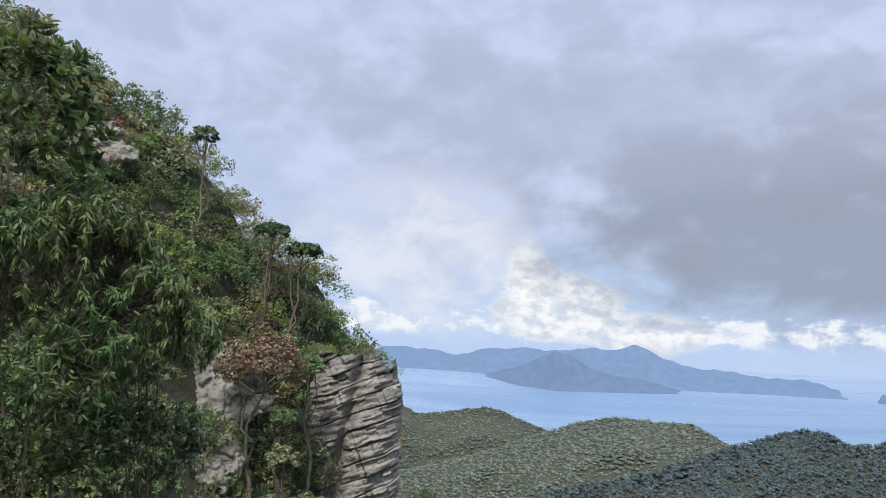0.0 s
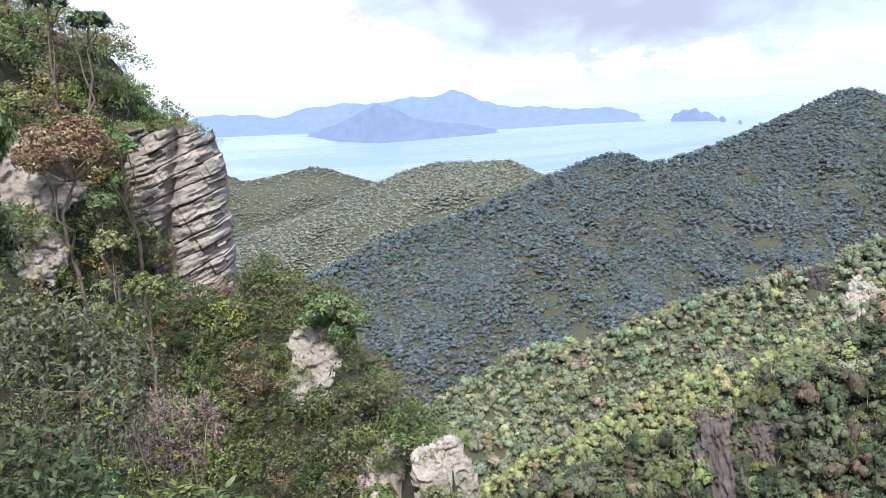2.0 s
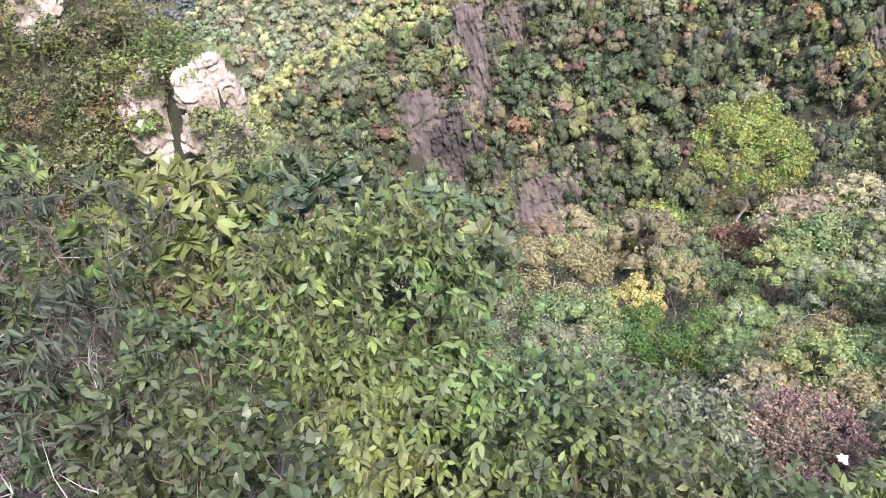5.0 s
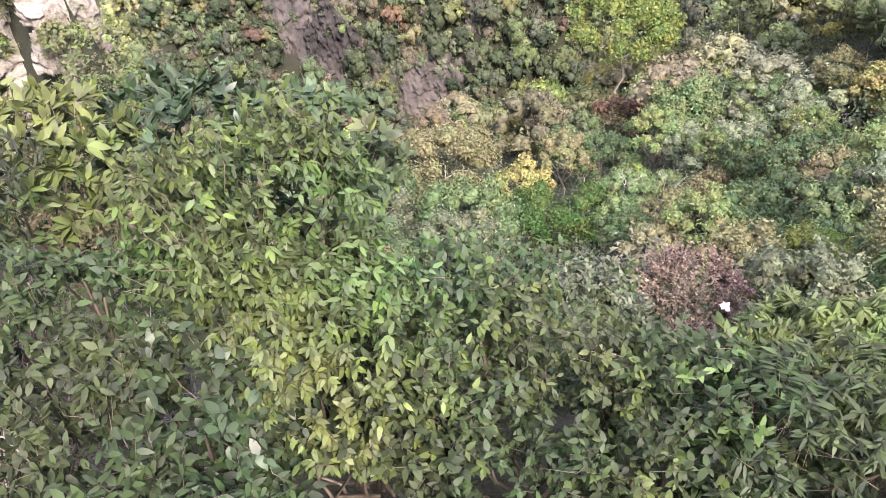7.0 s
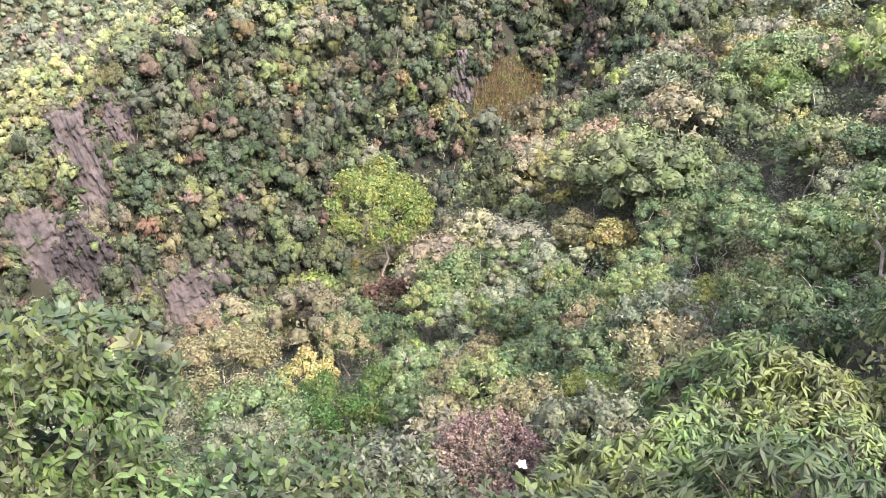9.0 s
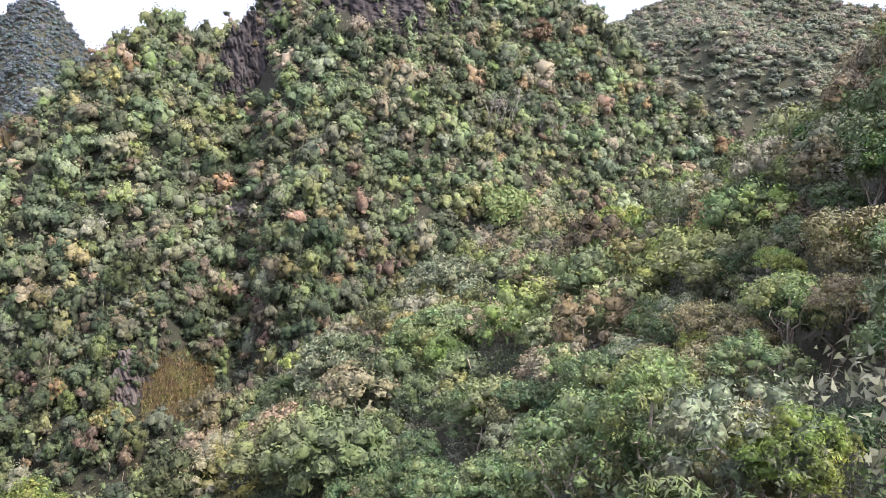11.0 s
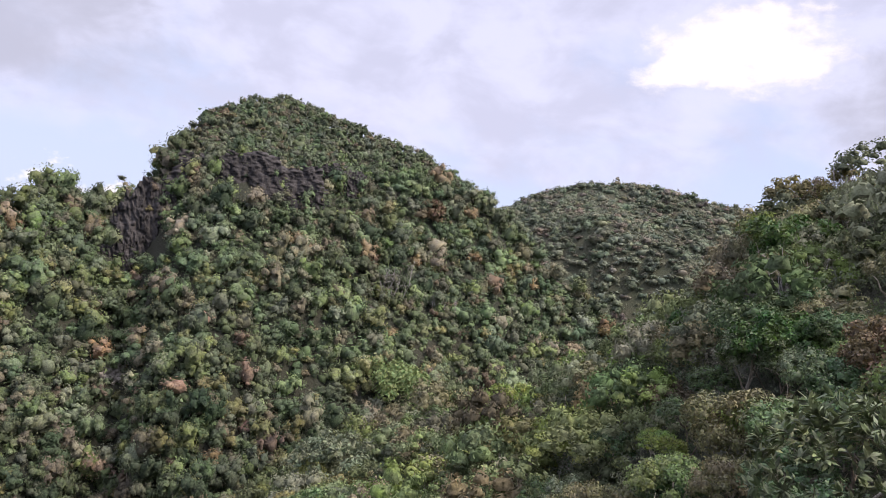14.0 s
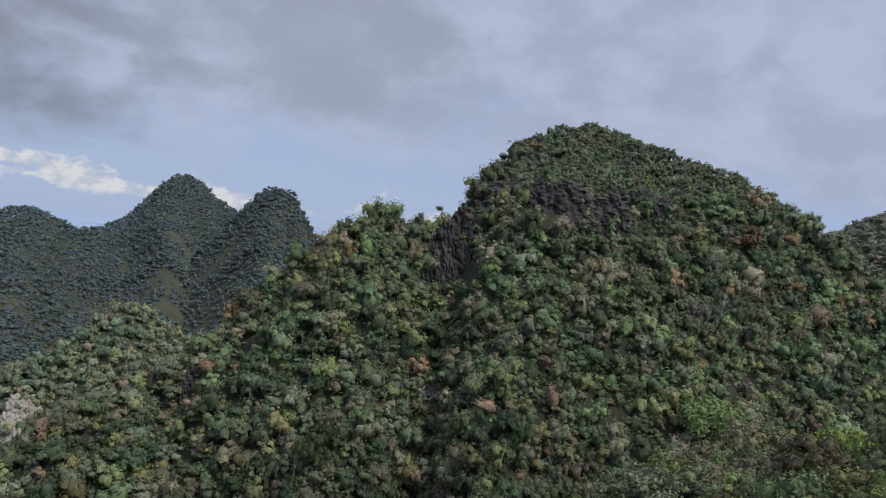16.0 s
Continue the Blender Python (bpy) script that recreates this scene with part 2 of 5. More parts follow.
SOIL = soil("undergrowth_soil", 1.0)
# the same soil, darker on the middle slopes and lighter on the far ones
MID_FLOOR = soil("fern_covered_floor", 0.7)
FAR_FLOOR = soil("leafy_forest_floor", 1.3)
FOREST = foliage("forest_leaves", (0, 0, 0), 0.30, tint=True, thin=0.14, rough=0.8, scale=0.06, grain=1.6, shine=0.1)
FAR_FOREST = foliage("far_forest_leaves", (0, 0, 0), 0.30, tint=True, thin=0.14, rough=0.85, scale=0.02, grain=0.5, shine=0.06)
SCRUB = foliage("scrub_leaves", (0, 0, 0), 0.45, tint=True, thin=0.3, rough=0.7, scale=0.3, shine=0.15)
BARK_PALE = bark("pale_bark", (0.24, 0.21, 0.17), (0.42, 0.38, 0.32))
BARK_DARK = bark("dark_bark", (0.07, 0.055, 0.04), (0.16, 0.13, 0.10))
BARK_GREY = bark("dead_grey_wood", (0.19, 0.175, 0.16), (0.32, 0.30, 0.28))
ROCK_PALE = rock("pale_quartzite", (0.33, 0.305, 0.262), (0.205, 0.188, 0.16), (0.12, 0.11, 0.094), 1.0)
# one dark tone with lighter streaks for cliff bands, ledges and clefts
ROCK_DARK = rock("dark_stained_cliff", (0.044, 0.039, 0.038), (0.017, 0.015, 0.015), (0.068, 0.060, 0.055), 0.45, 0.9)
ROCK_PINK = rock("pinkish_cliff", (0.098, 0.084, 0.074), (0.044, 0.039, 0.036), (0.034, 0.031, 0.029), 0.6, 0.85)
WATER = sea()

# ---- land: one sheet of ground round the viewpoint, in bearings (degrees clockwise from ahead) and metres ----


def spread(az, pairs):
    """A value over bearing, from (bearing, value) pairs, eased between them."""
    a = np.array([p[0] for p in pairs], float)
    v = np.array([p[1] for p in pairs], float)
    return np.interp(az, a, v)


def swell(x, y, size, seed, octaves=3):
    """Cheap smooth relief from crossed sines, -1 to 1."""
    r = np.random.default_rng(seed)
    out, amp, tot = np.zeros_like(x), 1.0, 0.0
    for o in range(octaves):
        for _ in range(4):
            a, p = r.uniform(0, 2 * np.pi, 2)
            f = 2 * np.pi / (size / 2.0 ** o) * r.uniform(0.7, 1.3)
            out = out + amp * np.sin(f * (x * np.cos(a) + y * np.sin(a)) + p)
        tot += amp * 2.2
        amp *= 0.5
    return out / tot


# name: crest (bearing, elevation degrees), crest distance (bearing, metres), front slope, back slope, height of its trees less the rise of the crest
LAND = {
    "summit": ([(-180, 4), (-150, 14), (-110, 24), (-60, 24), (-31.3, 19.3), (-28.4, 18.1), (-25.3, 16.6), (-23.0, 14.3), (-19.1, 12.8), (-16.3, 10.6), (-14.6, 8.2), (-12.1, 6.4), (-9.2, 4.2), (-7.8, 1.26), (-5.8, -0.68), (-4.3, -2.49), (-3.5, -8.8), (-2.7, -21.1), (-0.4, -46.7), (180, -45)],
               [(-180, 90), (-60, 60), (-30, 58), (-15, 60), (-3, 62), (180, 62)], 1.5, 1.0, 0.2),
    "shoulder": ([(-180, -40), (-40.5, -15.3), (-20.6, -12.7), (-12.5, -13.1), (-7.3, -12.8), (-3.2, -11.7), (-1.4, -11.4), (1.1, -12.3), (4.9, -13.8), (5.5, -18.4), (8.8, -20.9), (9.8, -23.4), (12.1, -26.0), (13.4, -34.1), (16.4, -46.4), (180, -50)],
                 [(-180, 44), (-3, 46), (5, 40), (8.6, 34), (12, 29), (180, 29)], 0.85, 1.6, 0.3),
    "cliff_spur": ([(-180, -60), (0.8, -49.8), (9.6, -34.8), (11.9, -32.7), (15.7, -28.7), (22.4, -25.6), (28.5, -23.8), (31.4, -21.8), (35.2, -18.7), (38.8, -16.2), (42.1, -13.4), (49.1, -10.1), (50.8, -7.7), (54.3, -3.4), (57.8, -0.15), (59.7, 0.95), (61.6, 1.7), (64.3, 1.5), (64.6, 1.9), (66.6, 1.9), (67.3, 2.6), (67.7, 3.85), (68.7, 6.15), (70.6, 8.35), (73.0, 9.5), (75.5, 9.95), (78.2, 9.4), (81.8, 8.35), (85.0, 7.5), (88.4, 5.85), (91.1, 4.2), (94.7, 0.25), (101.0, -3.6), (111.3, -10.5), (130, -30), (180, -60)],
                   [(-180, 150), (10, 168), (30, 205), (42, 232), (50, 250), (58, 270), (66, 290), (76, 320), (90, 330), (180, 330)], 0.95, 0.9, 2.0),
    "lit_spur": ([(-180, -60), (0.2, -29.3), (6.3, -24.6), (9.3, -21.8), (13.3, -19.6), (17.5, -17.5), (22.0, -17.0), (27.4, -14.7), (32.6, -13.1), (38.1, -11.4), (41.7, -9.1), (44.5, -6.2), (46.2, -6.3), (47.7, -7.3), (50.1, -8.3), (54.3, -10.3), (60.6, -13.0), (76.5, -23.4), (180, -60)],
                 [(-180, 430), (10, 440), (26, 470), (44, 520), (60, 520), (180, 520)], 0.75, 0.8, 2.0),
    "dark_ridge": ([(-180, -35), (-20.5, -19.3), (3.7, -11.0), (5.9, -9.9), (8.9, -8.9), (13.6, -7.7), (16.1, -6.7), (18.7, -5.7), (21.2, -4.75), (23.5, -3.95), (24.8, -4.2), (26.2, -4.8), (28.3, -4.4), (30.4, -3.8), (34.4, -2.1), (38.0, -0.55), (39.3, -0.48), (41.6, -1.5), (43.2, -1.21), (44.8, -0.2), (46.4, 1.85), (47.4, 2.75), (48.2, 2.9), (49.0, 2.6), (50.1, 1.7), (51.6, 0.88), (53.8, -0.61), (60.2, -4.8), (75.9, -12.1), (180, -25)],
                   [(-180, 900), (4, 900), (25, 1050), (40, 1200), (49, 1350), (180, 1350)], 0.62, 0.7, 0.0),
    "dark_peak": ([(-180, -60), (37.8, -40.7), (44.2, -8.8), (48.8, -2.7), (50.7, -0.41), (52.3, 1.75), (53.3, 2.75), (54.0, 3.0), (55.3, 2.7), (56.2, 1.31), (57.1, -0.07), (58.9, -2.29), (64.3, -6.5), (81.2, -15.9), (180, -40)],
                  [(-180, 1150), (180, 1150)], 0.75, 0.9, 2.5),
    "coast_hill": ([(-180, -9), (-30.9, -6.2), (-10.6, -4.1), (-3.6, -3.9), (-1.9, -4.7), (0.1, -4.4), (2.8, -4.0), (4.0, -4.2), (5.1, -4.7), (7.2, -5.4), (10.0, -6.3), (16.1, -7.2), (180, -12)],
                   [(-180, 1750), (180, 1750)], 0.40, 0.5, -4.0),
    "sunlit_hill": ([(-180, -16), (-10.5, -10.3), (-0.2, -8.0), (3.8, -6.7), (7.2, -5.4), (9.4, -4.6), (11.6, -4.2), (14.0, -4.3), (16.8, -4.3), (18.7, -5.3), (24.3, -6.6), (30.5, -7.5), (180, -16)],
                    [(-180, 1450), (180, 1450)], 0.42, 0.5, -4.0),
    "round_hill": ([(-180, -60), (63.5, -49.8), (72.9, -12.3), (84.5, -0.23), (91.5, 3.75), (94.3, 5.35), (97.1, 6.25), (99.2, 6.65), (102.6, 6.35), (106.2, 5.65), (108.1, 5.25), (113.0, 3.9), (121.2, 2.03), (140, -6), (180, -10)],
                   [(-180, 560), (180, 560)], 0.55, 0.6, 0.0),
    "sun_spur": ([(-180, -60), (0, -45), (8, -37), (10.5, -32.4), (11.4, -29.8), (12.3, -28.6), (14.0, -26.6), (15.3, -26.2), (17.5, -24.9), (20.8, -23.9), (22.8, -22.4), (25.2, -20.9), (27.7, -19.4), (30.1, -19.0), (32.9, -18.8), (34.8, -17.4), (37.0, -16.8), (42, -16), (50, -18), (60, -24), (180, -60)],
                 [(-180, 300), (10, 310), (37, 360), (180, 360)], 0.8, 0.8, 2.0),
}
# near slope that falls away from the viewpoint: heights at 0, 5, 13, 30 m and at its far brow
BROW_R = [(-180, 40), (-40, 26), (0, 24), (20, 40), (46, 58), (55, 66), (68, 84), (78, 94), (88, 100), (100, 95), (107.5, 80), (113, 76), (120, 74), (180, 70)]
BROW_Z = [(-180, 0), (-60, -6), (-20.4, -12.7), (0.4, -19.1), (21.5, -37.5), (48.0, -46.5), (56.9, -45.5), (69.4, -37.8), (79.2, -27.9), (89.2, -21.0), (95.2, -17.7), (100.6, -11.4), (103.0, -5.7), (107.6, -0.4), (108.7, 4.3), (111.0, 6.7), (114.1, 8.6), (119.1, 9.8), (125.2, 10.4), (180, 4)]
Z5 = [(-180, -2), (-60.6, -4.9), (-18.7, -5.4), (2.7, -7.0), (34.1, -7.7), (63.6, -6.8), (92.0, -5.1), (120.5, -3.6), (180, -2)]
Z13 = [(-180, -2), (-60.3, -6.7), (-24.3, -8.8), (2.0, -13.3), (33.6, -17.4), (63.6, -17.4), (82.5, -14.1), (101.2, -9.7), (120.4, -6.2), (180, -3)]
Z30 = [(-180, -1), (-60.1, -6.4), (-24.6, -11.5), (1.4, -21.5), (22.6, -31.1), (47.9, -31.8), (62.7, -30.1), (77.0, -24.7), (91.2, -17.6), (104.5, -10.6), (120.1, -4.6), (180, 0)]


def crest_of(name, az):
    el, dist, front, back, tree = LAND[name]
    d = spread(az, dist)
    return d, d * np.tan(np.radians(spread(az, el))) - 0.75 * tree, front, back


def near_ground(az, r):
    rb, zb = spread(az, BROW_R), spread(az, BROW_Z)
    z5, z13, z30 = spread(az, Z5), spread(az, Z13), spread(az, Z30)
    far30 = np.minimum(30.0, rb - 4)
    z = np.where(r < 5, -3.2 + (z5 + 3.2) * r / 5, z5 + (z13 - z5) * (r - 5) / 8)
    z = np.where(r > 13, z13 + (z30 - z13) * (r - 13) / np.maximum(far30 - 13, 1), z)
    z = np.where(r > far30, z30 + (zb - z30) * (r - far30) / np.maximum(rb - far30, 1), z)
    return np.where(r > rb, zb - (r - rb) * 1.1, z)


def ground_parts(az, r):
    """Heights of every landform at a bearing and distance."""
    x, y = r * np.sin(np.radians(az)), r * np.cos(np.radians(az))
    parts = [near_ground(az, r) + swell(x, y, 9, 3) * np.clip(r / 20, 0, 1) * 0.8]
    for i, name in enumerate(LAND):
        d, z, front, back = crest_of(name, az)
        gap = d - r
        size = {0: 14, 1: 12, 2: 55, 3: 90, 9: 80}.get(i, 170)
        rough = swell(x, y, size, 20 + i) * size * (0.05 if i < 2 else 0.10 if i < 4 else 0.17) * np.clip(np.abs(gap) / (0.25 * d), 0.03, 1)
        parts.append(np.where(gap > 0, z - gap * front + rough, z + gap * back + rough))
    return np.array(parts)


SEA_FLOOR = -330.0


def ground(az, r):
    return np.maximum(ground_parts(az, r).max(axis=0), np.maximum(np.where(r > 1500, SEA_FLOOR, -620.0), -1.05 * r - 12))


def link_mesh(name, verts, faces, materials, parent=None, tint=None, smooth=False, label=""):
    """One mesh object from arrays; faces are rows of equal length."""
    me = bpy.data.meshes.new(name)
    verts, faces = np.asarray(verts, np.float32), np.asarray(faces, np.int32)
    n, k = faces.shape
    me.vertices.add(len(verts))
    me.vertices.foreach_set("co", verts.ravel())
    me.loops.add(n * k)
    me.loops.foreach_set("vertex_index", faces.ravel())
    me.polygons.add(n)
    me.polygons.foreach_set("loop_start", np.arange(0, n * k, k, dtype=np.int32))
    if smooth:
        me.polygons.foreach_set("use_smooth", np.ones(n, bool))
    if tint is not None:
        a = me.attributes.new("tint", "FLOAT_COLOR", "POINT")
        a.data.foreach_set("color", np.concatenate([tint, np.ones((len(tint), 1))], axis=1).astype(np.float32).ravel())
    me.update(calc_edges=True)
    for m in materials if isinstance(materials, (list, tuple)) else [materials]:
        me.materials.append(m)
    ob = new(name, me)
    if parent:
        ob.parent = parent
    if label:
        tagged(ob, label)
    return ob


def grid_faces(rows, cols, closed=False):
    i, j = np.meshgrid(np.arange(rows - 1), np.arange(cols if closed else cols - 1), indexing="ij")
    j2 = (j + 1) % cols
    return np.stack([i * cols + j, (i + 1) * cols + j, (i + 1) * cols + j2, i * cols + j2], -1).reshape(-1, 4)


def build_ground():
    az = np.concatenate([np.arange(-38, 126, 0.75), np.arange(126, 322, 4.0)])
    az = np.where(az > 180, az - 360, az)
    r = np.concatenate([[0.0, 0.6, 1.5], np.geomspace(2.5, 4900, 200)])
    R, A = np.meshgrid(r, az, indexing="ij")
    Z = ground(A, R)
    V = np.stack([R * np.sin(np.radians(A)), R * np.cos(np.radians(A)), Z], -1).reshape(-1, 3)
    ob = link_mesh("ground", V, grid_faces(len(r), len(az), True), [SOIL, MID_FLOOR, FAR_FLOOR], smooth=True)
    ring = np.repeat(r[:-1], len(az))
    ob.data.polygons.foreach_set("material_index", ((ring > 90).astype(np.int32) + (ring > 380)).astype(np.int32))
    tagged(ob, "dark leaf-littered soil of steep forested mountain slopes", "ground", kind="structure")


SEA_H, SEA_EDGE = 330.0, 5800.0


# the sheet climbs with distance, shaped so shores and horizon fit the camera's view
def sea_height(r):
    return -SEA_H * (1 - r / SEA_EDGE)


def build_sea():
    az = np.arange(-180, 180, 3.0)
    r = np.geomspace(1500, 4970, 30)
    R, A = np.meshgrid(r, az, indexing="ij")
    V = np.stack([R * np.sin(np.radians(A)), R * np.cos(np.radians(A)), sea_height(R)], -1).reshape(-1, 3)
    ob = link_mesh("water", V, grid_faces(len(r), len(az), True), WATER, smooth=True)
    tagged(ob, "calm pale blue sea of the strait under haze", "sea", kind="structure")


build_ground()
build_sea()


def sea_range(el):
    """Distance at which the sea lies that many degrees below the eye."""
    return 1.0 / (math.tan(radians(-el)) / SEA_H + 1 / SEA_EDGE)


def island(name, ridge, shore_el, mat, label, depth=0.12, seed=1, lumps=0.14):
    """A far island: a ridge line that falls to the shore on both sides."""
    a0, a1 = ridge[0][0], ridge[-1][0]
    az = np.linspace(a0, a1, max(24, int((a1 - a0) * 14)))
    shore = np.array([sea_range(e) for e in spread(az, shore_el)])
    d = shore * (1 + depth)
    top = d * np.tan(np.radians(spread(az, ridge) + 0.20 * swell(az * 10, az * 0, 30, seed, 5)))
    foot = sea_height(shore)
    rows = []
    for u in np.linspace(0, 1, 12):
        rr = shore + (d - shore) * u
        z = foot + (top - foot) * u ** 0.8
        x, y = rr * np.sin(np.radians(az)), rr * np.cos(np.radians(az))
        z = z + swell(x, y, 140, seed, 4) * (top - foot) * lumps * 6 * u * (1 - u)
        rows.append(np.stack([x, y, z - (3 if u == 0 else 0)], -1))
    rr = d * 1.05
    rows.append(np.stack([rr * np.sin(np.radians(az)), rr * np.cos(np.radians(az)), sea_height(rr) - 3], -1))
    V = np.concatenate(rows)
    ob = link_mesh(name, V, grid_faces(len(rows), len(az)), mat, smooth=True)
    tagged(ob, label, "island", kind="structure")


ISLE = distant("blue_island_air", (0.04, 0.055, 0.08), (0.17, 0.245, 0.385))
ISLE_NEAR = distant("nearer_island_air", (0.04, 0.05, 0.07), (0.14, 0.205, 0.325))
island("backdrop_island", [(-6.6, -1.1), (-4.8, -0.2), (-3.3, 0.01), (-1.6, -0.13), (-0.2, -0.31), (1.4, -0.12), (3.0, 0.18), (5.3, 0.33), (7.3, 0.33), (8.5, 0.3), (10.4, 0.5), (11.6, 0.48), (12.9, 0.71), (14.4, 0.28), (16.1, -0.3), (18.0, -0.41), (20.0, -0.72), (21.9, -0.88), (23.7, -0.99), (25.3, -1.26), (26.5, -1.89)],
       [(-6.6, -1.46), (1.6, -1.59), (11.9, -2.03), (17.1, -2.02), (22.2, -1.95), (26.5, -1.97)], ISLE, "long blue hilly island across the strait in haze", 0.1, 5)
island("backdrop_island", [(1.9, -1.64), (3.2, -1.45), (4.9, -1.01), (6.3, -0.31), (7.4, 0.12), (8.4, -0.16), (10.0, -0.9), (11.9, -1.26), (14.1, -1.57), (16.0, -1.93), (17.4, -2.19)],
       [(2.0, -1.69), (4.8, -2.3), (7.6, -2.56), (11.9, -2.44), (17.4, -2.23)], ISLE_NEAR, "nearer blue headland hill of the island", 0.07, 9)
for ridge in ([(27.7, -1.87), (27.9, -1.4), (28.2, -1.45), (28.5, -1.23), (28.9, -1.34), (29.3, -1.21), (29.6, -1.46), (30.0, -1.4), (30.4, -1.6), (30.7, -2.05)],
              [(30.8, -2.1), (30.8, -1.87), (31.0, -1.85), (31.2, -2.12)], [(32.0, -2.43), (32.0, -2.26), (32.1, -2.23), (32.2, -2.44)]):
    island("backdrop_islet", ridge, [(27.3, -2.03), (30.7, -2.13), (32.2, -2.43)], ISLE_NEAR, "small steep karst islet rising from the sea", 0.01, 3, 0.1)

# ---- vegetation ----
ICO_V = []
PHI = (1 + 5 ** 0.5) / 2
for s1 in (-1, 1):
    for s2 in (-1, 1):
        ICO_V += [(0, s1, s2 * PHI), (s1, s2 * PHI, 0), (s2 * PHI, 0, s1)]
ICO_V = np.array(ICO_V) / math.hypot(1, PHI)


def ico_faces():
    out, edge = [], 1.06
    for a in range(12):
        for b in range(a + 1, 12):
            for c in range(b + 1, 12):
                p = ICO_V[[a, b, c]]
                if max(np.linalg.norm(p[0] - p[1]), np.linalg.norm(p[1] - p[2]), np.linalg.norm(p[0] - p[2])) < edge:
                    n = np.cross(p[1] - p[0], p[2] - p[0])
                    out.append((a, b, c) if n @ p[0] > 0 else (a, c, b))
    return np.array(out)


ICO_F = ico_faces()


def unit(v):
    return v / np.maximum(np.linalg.norm(v, axis=-1, keepdims=True), 1e-9)


def leaf_cards(r, p, n, size, slim=0.42, droop=0.0, tri=False):
    """Pointed leaves at places p, facing n: four corners folded on the midrib, two triangles each."""
    k = len(p)
    t = unit(np.cross(n, r.normal(size=(k, 3))))
    t = unit(t + np.array([0, 0, -droop]))
    n = unit(n - (n * t).sum(1, keepdims=True) * t)
    b = np.cross(n, t)
    s = size * r.uniform(0.65, 1.35, (k, 1))
    if tri:
        v = np.stack([p - t * s * 0.5 + b * s * slim, p - t * s * 0.4 - b * s * slim, p + t * s * 0.6], 1).reshape(-1, 3)
        return v, np.arange(k * 3).reshape(-1, 3)
    v = np.stack([p - t * s * 0.5, p + b * s * slim - n * s * 0.10 + t * s * 0.08, p + t * s * 0.55 - n * s * 0.15 * (1 + droop), p - b * s * slim - n * s * 0.10 + t * s * 0.08], 1).reshape(-1, 3)
    i = np.arange(k)[:, None] * 4
    f = np.concatenate([i + [[0, 1, 2]], i + [[0, 2, 3]]])
    return v, f


def finer(v, f):
    """Each triangle of a ball split into four."""
    v, out, seen = list(v), [], {}

    def mid(i, j):
        key = (min(i, j), max(i, j))
        if key not in seen:
            m = v[i] + v[j]
            v.append(m / np.linalg.norm(m))
            seen[key] = len(v) - 1
        return seen[key]

    for a, b, c in f:
        ab, bc, ca = mid(a, b), mid(b, c), mid(c, a)
        out += [(a, ab, ca), (b, bc, ab), (c, ca, bc), (ab, bc, ca)]
    return np.array(v), np.array(out)


BALLS = [(ICO_V, ICO_F), finer(ICO_V, ICO_F)]
BALLS.append(finer(*BALLS[1]))


def lobe(r, centre, rad, level, rough, flat=0.85, low=-0.05):
    """One rounded mass of foliage with an uneven skin, open below."""
    v, f = BALLS[level]
    f = f[v[f].mean(axis=1)[:, 2] > low]
    used = np.unique(f)
    q = v[used] * (1 + r.normal(0, rough, (len(used), 1)))
    a = r.uniform(0, 2 * np.pi)
    q = np.stack([q[:, 0] * math.cos(a) - q[:, 1] * math.sin(a), q[:, 0] * math.sin(a) + q[:, 1] * math.cos(a), q[:, 2] * flat], -1)
    return centre + q * rad, np.searchsorted(used, f)


def crown_shape(seed, lobes, leaves, leaf, flat=0.8, spread_=0.66, slim=0.32, droop=0.0, level=0, loose=0.5, shell=0.9, gaps=0.12, rough=0.12, out=(0.9, 1.2), low=-0.05):
    """A crown about 1 m in radius: rounded masses of foliage of uneven size over a dome, leaves standing off their skin."""
    r = np.random.default_rng(seed)
    i = np.arange(lobes)
    z = 1.0 - (i + 0.5) / lobes * 1.25
    a = i * 2.39996 + r.uniform(0, 6.28)
    d = np.stack([np.sqrt(np.maximum(0, 1 - z * z)) * np.cos(a), np.sqrt(np.maximum(0, 1 - z * z)) * np.sin(a), z], -1)
    d = unit(d + r.normal(0, 0.35 / math.sqrt(lobes), d.shape))
    c = d * spread_ * r.uniform(0.72, 1.12, (lobes, 1))
    c[:, 2] *= flat
    rad = 1.12 * spread_ * math.sqrt(2.2 / lobes) * r.uniform(0.68, 1.28, lobes)
    keep = r.uniform(size=lobes) > gaps
    keep[0] = True
    c, rad, d = c[keep], rad[keep], d[keep]
    bits = []
    for k in range(len(c)):
        if shell > 0.26:
            bits.append(lobe(r, c[k], rad[k] * shell, level, rough, 0.85, low))
    if leaves:
        which = r.choice(len(c), leaves, p=rad ** 2 / (rad ** 2).sum())
        o = unit(r.normal(size=(leaves, 3)) + d[which] * 0.9 + (0, 0, 0.45))
        p = c[which] + o * (rad[which] * r.uniform(out[0], out[1], leaves))[:, None] * (1, 1, 0.85)
        bits.append(leaf_cards(r, p, unit(o + r.normal(size=(leaves, 3)) * loose), leaf, slim, droop, True))
    return join(bits)


